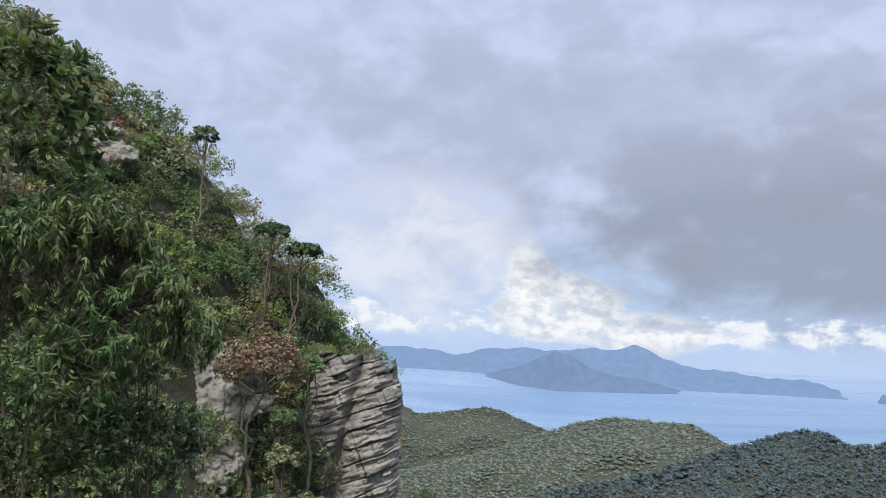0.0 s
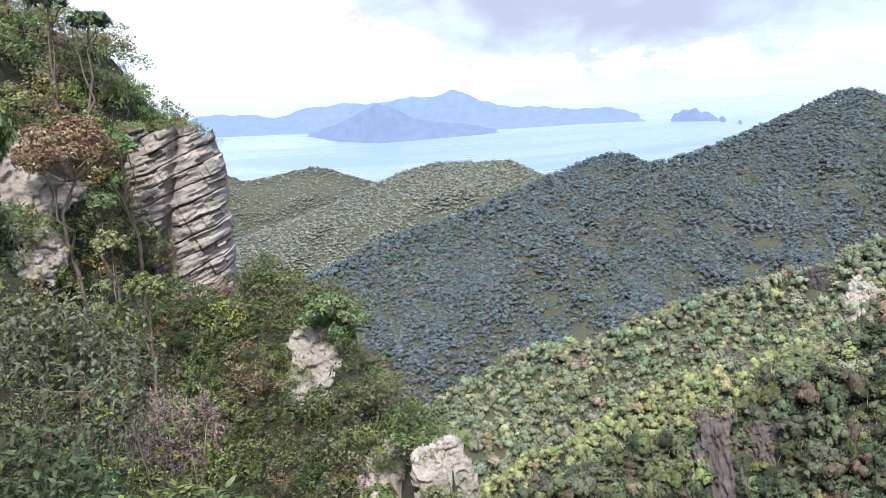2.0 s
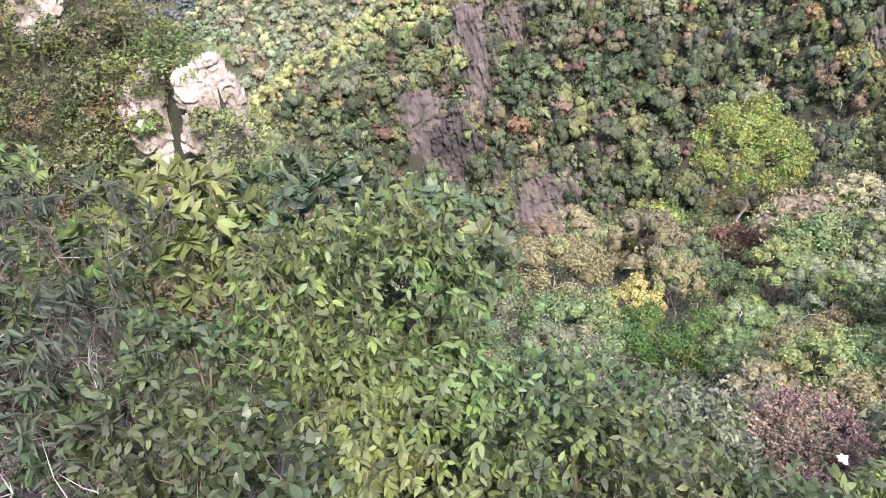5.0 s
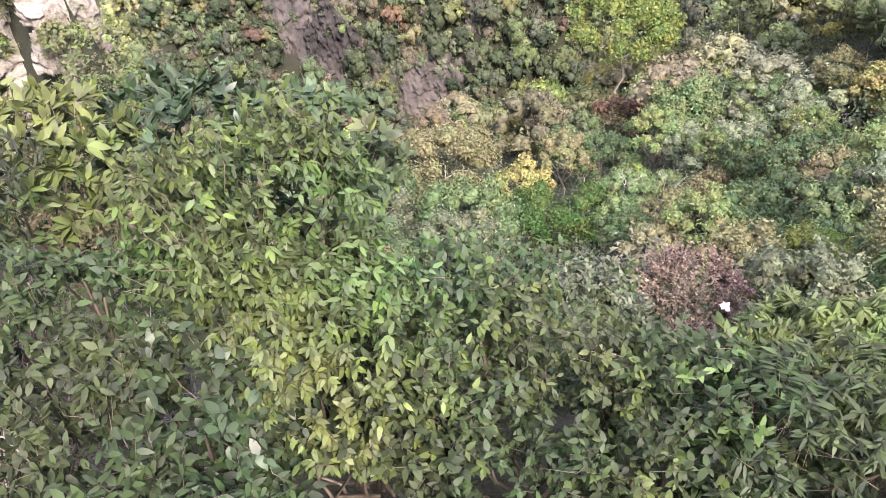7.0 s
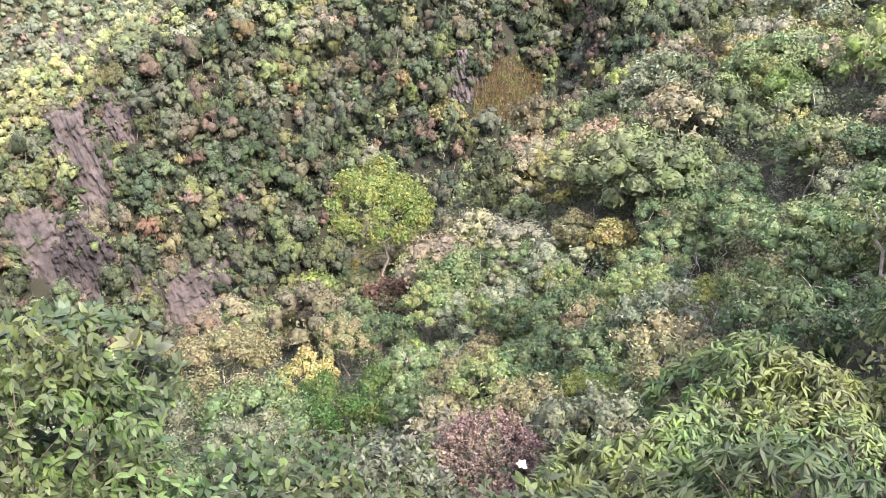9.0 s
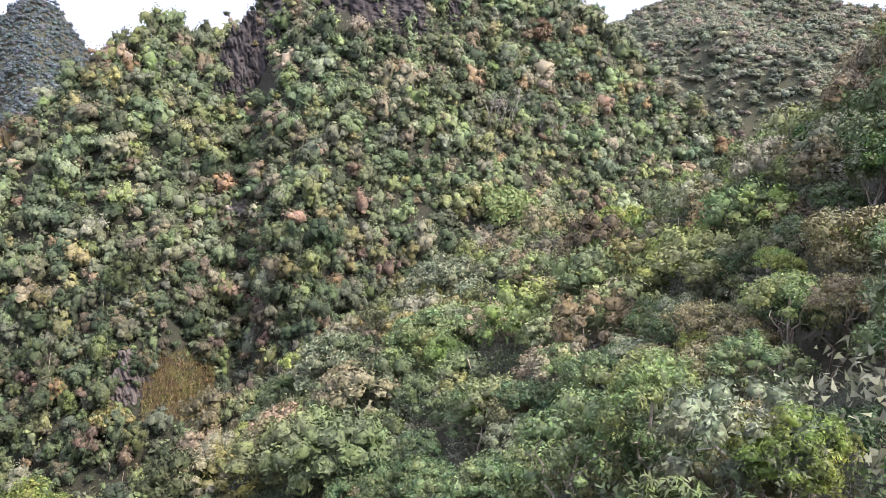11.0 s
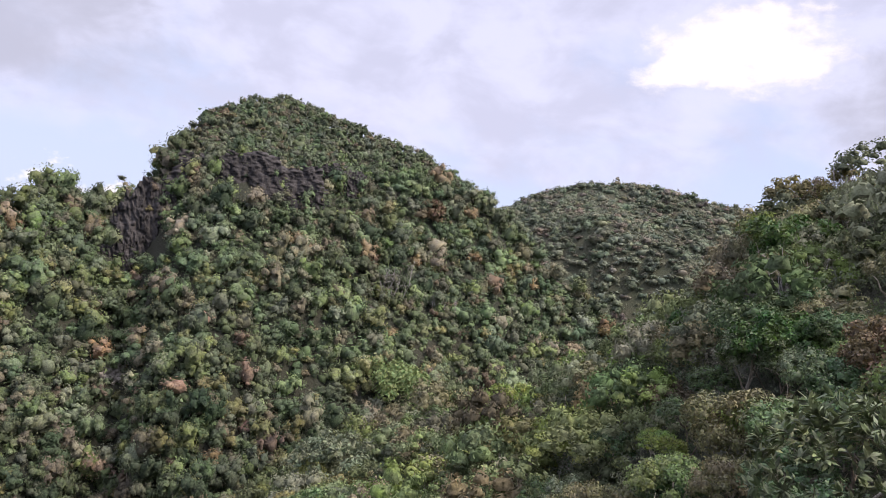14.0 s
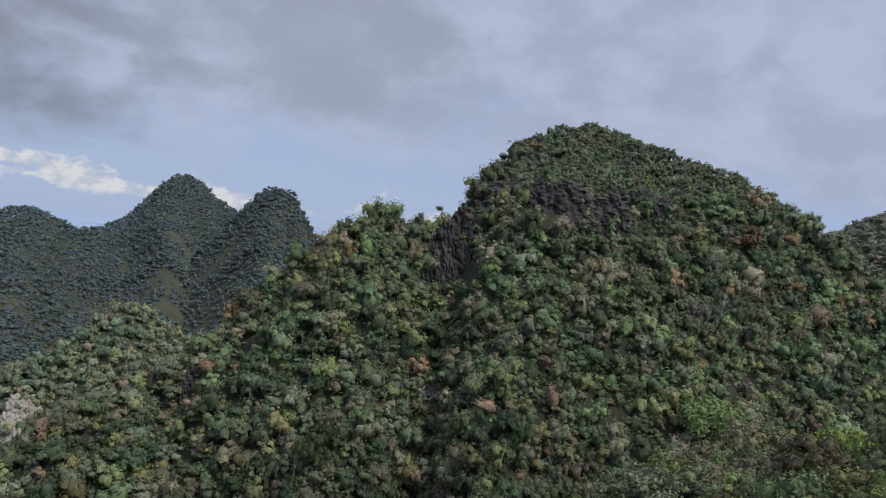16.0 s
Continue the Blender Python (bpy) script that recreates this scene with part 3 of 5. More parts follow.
def crown_mass(seed, leaves, leaf, flat=0.85, bumps=4, slim=0.40):
    """A crown seen from afar: ragged boughs round an uneven heart, wrapped in leaves."""
    r = np.random.default_rng(seed)
    d = unit(r.normal(size=(bumps + 1, 3)) * (1, 1, 0.7) + (0, 0, 0.4))
    c = d * r.uniform(0.40, 0.72, (bumps + 1, 1)) * (1, 1, flat)
    rad = r.uniform(0.22, 0.44, bumps + 1)
    c[0], rad[0] = 0, 0.62
    bits = [lobe(r, c[k], rad[k] * 0.72, 0, 0.22, flat if k == 0 else 0.9, -0.55 if k == 0 else -0.3) for k in range(bumps + 1)]
    share = rad ** 2
    which = r.choice(bumps + 1, leaves, p=share / share.sum())
    o = unit(r.normal(size=(leaves, 3)) + d[which] * np.where(which == 0, 0.0, 0.8)[:, None] + (0, 0, 0.3))
    p = c[which] + o * (rad[which] * r.uniform(0.72, 1.30, leaves))[:, None] * (1, 1, flat)
    bits.append(leaf_cards(r, p, unit(o + r.normal(size=o.shape) * 0.30), leaf, slim, 0.0, True))
    return join(bits)


def tube(points, radii, sides=5):
    """A tapered limb through points."""
    P = np.array(points, float)
    T = unit(np.gradient(P, axis=0))
    up = np.array([0.31, 0.57, 0.76])
    A = unit(np.cross(T, up))
    B = np.cross(T, A)
    a = np.linspace(0, 2 * np.pi, sides, endpoint=False)
    ring = P[:, None] + (A[:, None] * np.cos(a)[None, :, None] + B[:, None] * np.sin(a)[None, :, None]) * np.array(radii)[:, None, None]
    return ring.reshape(-1, 3), grid_faces(len(P), sides, True)


def join(parts):
    vs, fs, base = [], [], 0
    for v, f in parts:
        vs.append(v), fs.append(np.asarray(f) + base)
        base += len(v)
    return np.concatenate(vs), np.concatenate(fs)


def wiggle(r, a, b, n=6, amount=0.08):
    """A bent line from a to b."""
    a, b = np.array(a, float), np.array(b, float)
    t = np.linspace(0, 1, n)[:, None]
    p = a + (b - a) * t
    off = r.normal(size=(n, 3)) * np.linalg.norm(b - a) * amount * np.sin(np.pi * t)
    return p + off


def choose(r, palette, n, even=1.0):
    w = np.array([p[0] for p in palette], float)
    c = np.array([p[1:] for p in palette], float)
    out = c[r.choice(len(w), n, p=w / w.sum())] * np.exp(even * r.uniform(-0.34, 0.26, (n, 1))) * r.uniform(0.94, 1.06, (n, 3))
    return out * np.minimum(1.0, 0.30 / out.max(axis=1, keepdims=True))


RAINFOREST = [(5, 0.081, 0.109, 0.061), (5, 0.116, 0.152, 0.077), (4, 0.159, 0.174, 0.12)]
# pale bluish greens: the haze of distance is put into the leaf colour
FAR_HAZE_GREEN = [(5, 0.165, 0.196, 0.165), (4, 0.185, 0.213, 0.172), (2, 0.209, 0.224, 0.176), (1, 0.209, 0.198, 0.165)]
# blue-grey and dark: haze and cloud shade are put into the leaf colour
RIDGE_HAZE_GREEN = [(5, 0.082, 0.113, 0.113), (4, 0.095, 0.124, 0.125), (2, 0.105, 0.127, 0.13), (1, 0.114, 0.115, 0.116)]
# lighter and yellower than the ridge: a patch of sun put into the colour
SUNLIT_GREEN = [(4, 0.228, 0.258, 0.106), (4, 0.192, 0.235, 0.106), (2, 0.27, 0.288, 0.13), (3, 0.156, 0.186, 0.102), (1, 0.24, 0.21, 0.126)]
SLOPE_GREEN = [(5, 0.11, 0.145, 0.071), (5, 0.151, 0.185, 0.085), (4, 0.185, 0.201, 0.125), (3, 0.216, 0.201, 0.12), (2.5, 0.191, 0.241, 0.085), (1.5, 0.25, 0.245, 0.1), (0.5, 0.19, 0.16, 0.105), (0.25, 0.22, 0.18, 0.1)]
DOME_LINE = 5.0
SPUR_GREEN = [(4, 0.16, 0.2, 0.119), (4, 0.138, 0.175, 0.112), (2, 0.213, 0.235, 0.119), (2, 0.188, 0.2, 0.131), (0.7, 0.206, 0.175, 0.125)]
CAP_GREEN = [(5, 0.113, 0.136, 0.09), (4, 0.138, 0.159, 0.099), (2, 0.161, 0.152, 0.101), (0.6, 0.19, 0.149, 0.098)]
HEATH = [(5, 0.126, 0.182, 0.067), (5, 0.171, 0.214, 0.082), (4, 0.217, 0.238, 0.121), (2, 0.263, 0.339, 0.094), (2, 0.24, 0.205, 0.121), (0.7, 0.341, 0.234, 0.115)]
# darker copy of the summit scrub greens, which are lightened for fuller sun
SHOULDER_DIM_GREEN = [(5, 0.077, 0.109, 0.044), (5, 0.105, 0.127, 0.054), (4, 0.133, 0.142, 0.08), (2, 0.161, 0.202, 0.062), (2, 0.148, 0.122, 0.08), (0.7, 0.21, 0.14, 0.076)]
ROUND_GREEN = [(4, 0.151, 0.174, 0.121), (4, 0.126, 0.151, 0.102), (2, 0.176, 0.184, 0.121), (2, 0.167, 0.151, 0.117)]
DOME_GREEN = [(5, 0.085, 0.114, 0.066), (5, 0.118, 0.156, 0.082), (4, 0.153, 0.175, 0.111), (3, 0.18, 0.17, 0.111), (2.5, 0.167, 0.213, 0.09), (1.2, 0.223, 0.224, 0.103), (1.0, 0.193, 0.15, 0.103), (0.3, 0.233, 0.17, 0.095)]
# the dome greens darkened: cloud shade on the lower slope put into the colour
CLIFF_SHADE_GREEN = [(5, 0.053, 0.074, 0.042), (5, 0.075, 0.1, 0.053), (4, 0.098, 0.112, 0.075), (2, 0.12, 0.114, 0.074), (2.5, 0.11, 0.138, 0.059), (1.2, 0.144, 0.144, 0.067), (0.8, 0.12, 0.094, 0.069), (0.3, 0.152, 0.114, 0.064)]
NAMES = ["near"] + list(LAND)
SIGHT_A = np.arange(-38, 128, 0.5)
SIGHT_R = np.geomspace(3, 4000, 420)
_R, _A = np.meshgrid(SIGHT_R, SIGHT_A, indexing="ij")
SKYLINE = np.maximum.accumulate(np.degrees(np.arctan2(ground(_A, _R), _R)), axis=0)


def in_sight(az, r, z, h):
    """True where a plant of height h on the ground can be seen from the camera."""
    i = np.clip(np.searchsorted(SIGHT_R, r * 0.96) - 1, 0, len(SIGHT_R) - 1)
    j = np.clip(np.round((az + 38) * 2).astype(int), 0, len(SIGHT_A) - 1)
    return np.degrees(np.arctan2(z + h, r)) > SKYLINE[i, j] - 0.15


# bare rock faces: landform, bearing, elevation, width and height in degrees, rock, grain of its blocks in metres, label
CRAGS = [
    ("summit", -16.8, -3.6, 7.6, 5.2, "pale", 0.8, "pale weathered rock face under summit scrub"),
    ("summit", -17.0, -8.0, 5.3, 3.2, "pale", 0.7, "pale weathered rock step under russet shrubs"),
    ("summit", -25.8, 11.9, 5.7, 3.2, "pale", 0.8, "grey boulder outcrop high in summit scrub"),
    ("shoulder", 2.3, -18.0, 3.9, 4.7, "pale", 0.6, "pale vertical rock face at the brow of the shoulder"),
    ("shoulder", 6.8, -28.9, 4.8, 8.0, "pale", 0.8, "pale streaked rock wall on the shoulder"),
    ("shoulder", 10.7, -26.8, 4.1, 5.2, "pale", 0.5, "pale knobbly rock pinnacle at the edge of the shoulder"),
    ("shoulder", 10.4, -30.6, 1.8, 5.6, "pale", 0.5, "pale narrow rock rib below a pinnacle"),
    ("cliff_spur", 34.3, -23.8, 3.0, 5.0, "pink", 1.4, "pinkish bare rock pillar between trees"),
    ("cliff_spur", 30.9, -27.6, 3.6, 8.6, "pink", 1.4, "pinkish streaked cliff face between trees"),
    ("cliff_spur", 31.2, -23.3, 2.4, 3.2, "dark", 1.2, "grey rock head beside a cliff"),
    ("cliff_spur", 27.3, -32.2, 7.6, 6.4, "pink", 1.5, "brownish water-stained cliff above a gully"),
    ("cliff_spur", 29.4, -33.6, 3.6, 7.6, "dark", 1.3, "dark water-stained cleft in a cliff"),
    ("cliff_spur", 36.3, -36.0, 8.0, 5.2, "pink", 1.5, "pinkish bare cliff foot above a gully"),
    ("cliff_spur", 41.6, -30.6, 2.6, 2.2, "pink", 1.2, "small pinkish rock among trees"),
    ("cliff_spur", 59.3, -22.7, 2.6, 4.4, "pink", 1.2, "pinkish rock scar beside dry grass on the mountainside"),
    ("cliff_spur", 67.9, -1.0, 4.4, 6.4, "dark", 1.6, "dark vertical cliff edge below the dome"),
    ("cliff_spur", 65.7, -2.6, 2.8, 2.0, "dark", 1.4, "dark cliff foot below the dome"),
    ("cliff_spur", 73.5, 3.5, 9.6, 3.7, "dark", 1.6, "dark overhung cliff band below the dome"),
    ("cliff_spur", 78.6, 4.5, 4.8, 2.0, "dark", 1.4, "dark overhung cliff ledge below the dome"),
    ("cliff_spur", 65.8, -9.8, 2.4, 1.4, "pale", 1.2, "grey rock slab among the trees"),
    ("cliff_spur", 50.0, -11.8, 2.5, 2.8, "dark", 1.5, "dark cliff on the flank of the mountainside"),
    ("lit_spur", 40.1, -14.2, 2.6, 2.8, "pale", 2.0, "sunlit pale cliff on a spur"),
    ("lit_spur", 36.9, -13.2, 1.9, 2.2, "dark", 2.0, "small dark cliff on a forest spur"),
    ("sun_spur", 31.9, -18.7, 2.7, 2.1, "pink", 2.0, "small cliff in a lit forest spur"),
]


# the camera's sight of trees that stand out by colour or shape is kept clear: bearing, elevation of the crown, width in
# degrees
CLEAR_SIGHT = [(53.3, -30.9, 8.6), (53.8, -36.9, 4.6), (48.9, -44.2, 8.0), (38.2, -41.0, 8.4), (72.4, -31.7, 4.2), (57.9, -23.9, 2.8), (45.4, -41.6, 4.2), (62.2, -22.2, 9.0)]


def plot(land, a0, a1, r0, r1, space, height, seed, keep=1.0, edge=14, steep=1.0):
    """Places for plants on one landform: jittered rows, closer on steep ground, only where the camera sees them."""
    r = np.random.default_rng(seed)
    az_all, r_all = [], []
    rr = r0
    while rr < r1:
        da = math.degrees(space / rr)
        a = np.arange(a0, a1, da)
        az_all.append(a + r.uniform(-0.6, 0.6, len(a)) * da)
        r_all.append(np.full(len(a), rr) + r.uniform(-0.7, 0.7, len(a)) * space * 0.75)
        rr += space * 0.72 / steep
    az, rad = np.concatenate(az_all), np.concatenate(r_all)
    parts = ground_parts(az, rad)
    z = parts.max(axis=0)
    ok = (parts.argmax(axis=0) == NAMES.index(land)) & (r.uniform(size=len(az)) < keep) & in_sight(az, rad, z, height) & (z > -1.05 * rad - 12)
    if land != "near":
        ok &= rad < spread(az, LAND[land][1]) + edge
    e = np.degrees(np.arctan2(z + 0.4 * height, rad))
    side_ = 0.24 if height == 3 and space > 4.5 else 0.33
    for name, a_, e_, w_, h_, *_ in CRAGS + [("cliff_spur", 62.4, -22.2, 8.0, 7.0), ("summit", -6.2, -6.2, 6.4, 11.5)]:
        if name == land:
            edge_ = 0.24 if a_ > 66 else 0.5 if land == "shoulder" else side_
            ok &= ((az - a_) / (edge_ * w_)) ** 2 + ((e - e_) / (edge_ * h_)) ** 2 > 1
    if land == "near" and height > 2:
        low, top = np.degrees(np.arctan2(z, rad)), np.degrees(np.arctan2(z + 4.4, rad))
        for a_, e_, w_ in CLEAR_SIGHT:
            beside = np.abs(az - a_) * math.cos(radians(e_)) < 0.30 * w_ + np.degrees(0.7 / rad)
            ok &= ~(beside & (low < e_ + 0.1 * w_) & (top > e_ - 0.15 * w_))
    return az[ok], rad[ok], z[ok]


def at(az, r, z):
    return np.stack([r * np.sin(np.radians(az)), r * np.cos(np.radians(az)), z], -1)


def canopy(name, label, spots, shapes, size, palette, mat, seed, rise=0.45, tall=(0.7, 1.15), vary=0.0, spread_=0.42):
    """Uncountable crowns on a slope, as one mesh."""
    r = np.random.default_rng(seed)
    P = at(*spots)
    n = len(P)
    s = size * np.exp(np.clip(r.normal(-0.04, spread_, n), -0.8, 0.6))
    tall_ = r.uniform(tall[0], tall[1], n)
    rise_ = rise * r.uniform(0.45, 1.7, n)
    turn = r.uniform(0, 2 * np.pi, n)
    # far crowns differ less in tone, standing in for haze
    tints = choose(r, palette, n, 0.45 if mat is FAR_FOREST else 1.0) * np.exp(r.normal(-0.5 * vary, vary, (n, 1)))
    if vary:
        tints = tints * np.minimum(1.0, (0.215 if palette is SLOPE_GREEN else 0.26) / tints.max(axis=1, keepdims=True))
    pick = r.integers(0, len(shapes), n)
    vs, fs, cs, base = [], [], [], 0
    for k, (v, f) in enumerate(shapes):
        idx = np.nonzero(pick == k)[0]
        if not len(idx):
            continue
        c, sn = np.cos(turn[idx])[:, None], np.sin(turn[idx])[:, None]
        S = s[idx][:, None]
        x = (v[None, :, 0] * c - v[None, :, 1] * sn) * S + P[idx, 0:1]
        y = (v[None, :, 0] * sn + v[None, :, 1] * c) * S + P[idx, 1:2]
        z = (v[None, :, 2] * tall_[idx][:, None] + rise_[idx][:, None]) * S + P[idx, 2:3]
        vs.append(np.stack([x, y, z], -1).reshape(-1, 3))
        m = len(v)
        fs.append((f[None] + (base + np.arange(len(idx)) * m)[:, None, None]).reshape(-1, 3))
        cs.append(np.repeat(tints[idx], m, axis=0))
        base += m * len(idx)
    ob = link_mesh(name, np.concatenate(vs), np.concatenate(fs), mat, tint=np.concatenate(cs), smooth=True)
    tagged(ob, label, "forest", kind="stuff")
    return P, s


def sticks(name, label, P, s, share, thick, mat, seed, reach=(0.6, 1.2)):
    """Pale trunks showing between crowns, as one mesh."""
    r = np.random.default_rng(seed)
    idx = np.nonzero(r.uniform(size=len(P)) < share)[0]
    parts = []
    for i in idx:
        h = s[i] * r.uniform(reach[0], reach[1])
        lean = r.normal(0, 0.12, 2) * h
        b = P[i] + (r.uniform(-0.5, 0.5) * s[i], r.uniform(-0.5, 0.5) * s[i], -0.4)
        parts.append(tube(wiggle(r, b, b + (lean[0], lean[1], h + 0.4), 4, 0.06), np.linspace(1, 0.35, 4) * thick * r.uniform(0.6, 1.3), 3))
    v, f = join(parts)
    tagged(link_mesh(name, v, f, mat), label, "trunks", kind="stuff")


FAR_SHAPES = [crown_mass(100 + i, 26, 0.27, 0.9, 1) for i in range(24)]
UNDER_SHAPES = [crown_mass(130 + i, 76, 0.185, 0.95, 3) for i in range(20)]
LITE_SHAPES = [crown_mass(150 + i, 130, 0.155, 1.0, 5) for i in range(26)]
MID_SHAPES = [crown_mass(200 + i, 270, 0.105, 1.05, 7) for i in range(28)]
NEAR_SHAPES = [crown_shape(300 + i, 18, 850, 0.088, 0.85, spread_=0.72, level=1, shell=0.62, loose=0.6, out=(0.66, 1.2)) for i in range(14)]
BUSH_SHAPES = [crown_shape(400 + i, 9, 300, 0.12, 0.9, spread_=0.62, slim=0.30, loose=0.8, shell=0.25, out=(0.4, 1.3)) for i in range(14)]
FINE_SHAPES = [crown_shape(450 + i, 9, 320, 0.085, 0.8, spread_=0.62, slim=0.30, loose=0.8, shell=0.2, out=(0.3, 1.3)) for i in range(10)]

canopy("coast_forest", "hazy green rainforest on low coastal hills", plot("coast_hill", -10, 14, 1000, 1800, 8.0, 9, 31, edge=25), FAR_SHAPES, 5.2, FAR_HAZE_GREEN, FAR_FOREST, 1, rise=0.0, tall=(0.45, 0.65), spread_=0.25)
canopy("hill_forest", "sunlit hazy rainforest on a rounded coastal hill", plot("sunlit_hill", -10, 28, 600, 1480, 6.4, 9, 32, edge=25), FAR_SHAPES, 6.2, FAR_HAZE_GREEN, FAR_FOREST, 2, rise=0.0, tall=(0.45, 0.65), spread_=0.25)
canopy("ridge_forest", "rainforest on a long ridge, blued for haze and darkened for shade", plot("dark_ridge", 0, 62, 420, 1380, 4.6, 8, 33, edge=20), FAR_SHAPES, 5.4, RIDGE_HAZE_GREEN, FAR_FOREST, 3, rise=0.1, tall=(0.65, 0.95), spread_=0.25)
canopy("peak_forest", "dark rainforest on a pointed far peak, blued for haze", plot("dark_peak", 40, 68, 500, 1170, 5.0, 8, 34, edge=20), FAR_SHAPES, 5.0, RIDGE_HAZE_GREEN, FAR_FOREST, 4, rise=0.1, tall=(0.65, 0.95), spread_=0.25)
canopy("spur_forest", "mid-green rainforest on a long spur above a valley", plot("lit_spur", 2, 70, 250, 530, 4.5, 5, 35, edge=12, steep=1.6), UNDER_SHAPES, 3.2, SPUR_GREEN, FOREST, 5, rise=0.5, tall=(0.9, 1.3))
canopy("sunny_forest", "bright yellow-green rainforest on a lit spur", plot("sun_spur", 6, 62, 150, 368, 3.5, 4, 335, edge=10, steep=2.0), UNDER_SHAPES, 2.5, SUNLIT_GREEN, FOREST, 305, rise=0.6, tall=(0.9, 1.3))
canopy("round_hill_forest", "grey-green rainforest on a rounded hill", plot("round_hill", 84, 126, 400, 575, 4.0, 5, 36, edge=12), UNDER_SHAPES, 3.7, ROUND_GREEN, FOREST, 6, rise=0.1, tall=(0.6, 0.9))
P_, s_ = canopy("cliff_forest", "mixed green and russet rainforest on a steep mountainside", plot("cliff_spur", 5, 100, 95, 215, 3.6, 4, 37, edge=8, steep=1.6), MID_SHAPES, 2.5, CLIFF_SHADE_GREEN, FOREST, 7, rise=0.9, tall=(0.9, 1.5), vary=0.15)
dome_ = np.array(plot("cliff_spur", 35, 100, 215, 340, 4.6, 3, 237, edge=6, steep=1.6))
high_ = np.degrees(np.arctan2(dome_[2], dome_[1])) > DOME_LINE
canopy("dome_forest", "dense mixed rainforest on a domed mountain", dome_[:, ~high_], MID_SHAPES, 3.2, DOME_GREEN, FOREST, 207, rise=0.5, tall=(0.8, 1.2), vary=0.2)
cap_ = np.array(plot("cliff_spur", 60, 96, 262, 345, 2.5, 2, 238, edge=5, steep=2.0))
canopy("dome_scrub", "low wind-clipped grey-green forest capping a domed summit", cap_[:, np.degrees(np.arctan2(cap_[2], cap_[1])) > DOME_LINE], UNDER_SHAPES, 1.55, CAP_GREEN, FOREST, 208, rise=0.3, tall=(0.8, 1.2), vary=0.12)
# only the two darker greens: shade between the crowns put into the leaf colour
canopy("cliff_understorey", "low rainforest growth between the crowns of the mountainside", plot("cliff_spur", 5, 100, 95, 340, 4.0, 3, 137, edge=5, steep=1.8), FAR_SHAPES, 2.9, RAINFOREST[:2], FOREST, 107, rise=-0.1)
sticks("forest_trunks", "pale thin trunks among the crowns of the mountainside", P_, s_, 0.3, 0.10, BARK_PALE, 8, (1.0, 1.8))
P_, s_ = canopy("slope_forest", "mixed green rainforest crowns on the near slope", plot("near", 22, 126, 44, 108, 4.0, 4, 38, steep=1.1), NEAR_SHAPES, 2.5, SLOPE_GREEN, FOREST, 9, rise=0.7, tall=(0.8, 1.25), vary=0.24, spread_=0.24)
sticks("slope_trunks", "pale trunks among the crowns of the near slope", P_, s_, 0.35, 0.08, BARK_PALE, 10, (1.0, 1.6))
canopy("slope_understorey", "low green growth between the trees of the near slope", plot("near", 22, 126, 14, 31, 2.3, 1.5, 138), FINE_SHAPES, 1.35, RAINFOREST, SCRUB, 109, rise=0.25)
canopy("slope_bushes", "low bushes between the trees of the near slope", plot("near", 22, 126, 31, 100, 3.0, 1.5, 139), FINE_SHAPES, 1.9, RAINFOREST, SCRUB, 110, rise=0.25, spread_=0.2)
P_, s_ = canopy("summit_scrub", "dense dark green scrub clinging to a steep summit", plot("summit", -38, -2.5, 34, 66, 1.3, 1.5, 39, edge=2.5, steep=2.6), BUSH_SHAPES, 1.15, HEATH, SCRUB, 11, 0.35)
sticks("summit_stems", "thin bare grey stems in the summit scrub", P_, s_, 0.3, 0.025, BARK_GREY, 12)
canopy("shoulder_scrub", "olive and green scrub on a rocky shoulder", plot("shoulder", -38, 14, 16, 50, 0.86, 1.3, 40, edge=2.0, steep=1.7), BUSH_SHAPES, 0.95, SHOULDER_DIM_GREEN, SCRUB, 13, 0.3)
canopy("undergrowth", "dark green undergrowth below the viewpoint", plot("near", -38, 126, 7.5, 15, 1.05, 1.0, 41), FINE_SHAPES, 0.8, SHOULDER_DIM_GREEN[:4], SCRUB, 14, 0.3)

# ---- rock ----


def cell_hash(q, seed):
    k = np.floor(q).astype(np.int64)
    h = (k[..., 0] * 73856093) ^ (k[..., 1] * 19349663) ^ (k[..., 2] * 83492791) ^ (seed * 2654435)
    h = (h ^ (h >> 13)) * 1274126177
    return ((h ^ (h >> 16)) & 0xFFFF) / 65535.0


def meet(az, el, lift=0.0):
    """Distance and height where the ground, raised by lift, first meets that bearing and elevation."""
    r = np.geomspace(4, 4000, 1500)
    z = ground(np.full_like(r, az), r) + lift
    above = z >= r * math.tan(radians(el))
    i = int(np.argmax(above)) if above.any() else len(r) - 1
    return float(r[i]), float(z[i] - lift)


def facing(az, r, z):
    """A frame at that place: x to the right, y away from the viewpoint, z up."""
    a = radians(az)
    return Matrix(((math.cos(a), math.sin(a), 0, r * math.sin(a)), (-math.sin(a), math.cos(a), 0, r * math.cos(a)), (0, 0, 1, z), (0, 0, 0, 1)))


def place_all(v, m):
    m = np.array(m)
    return v @ m[:3, :3].T + m[:3, 3]


ROCKS = {"pale": ROCK_PALE, "pink": ROCK_PINK, "dark": ROCK_DARK}


LEDGES = []


def one_piece(F, n):
    """The largest connected patch of a set of faces."""
    mark = np.arange(n)
    for _ in range(200):
        low = mark[F].min(axis=1)
        fresh = mark.copy()
        np.minimum.at(fresh, F.ravel(), np.repeat(low, F.shape[1]))
        if (fresh == mark).all():
            break
        mark = fresh
    own = mark[F[:, 0]]
    names, counts = np.unique(own, return_counts=True)
    return F[own == names[counts.argmax()]]



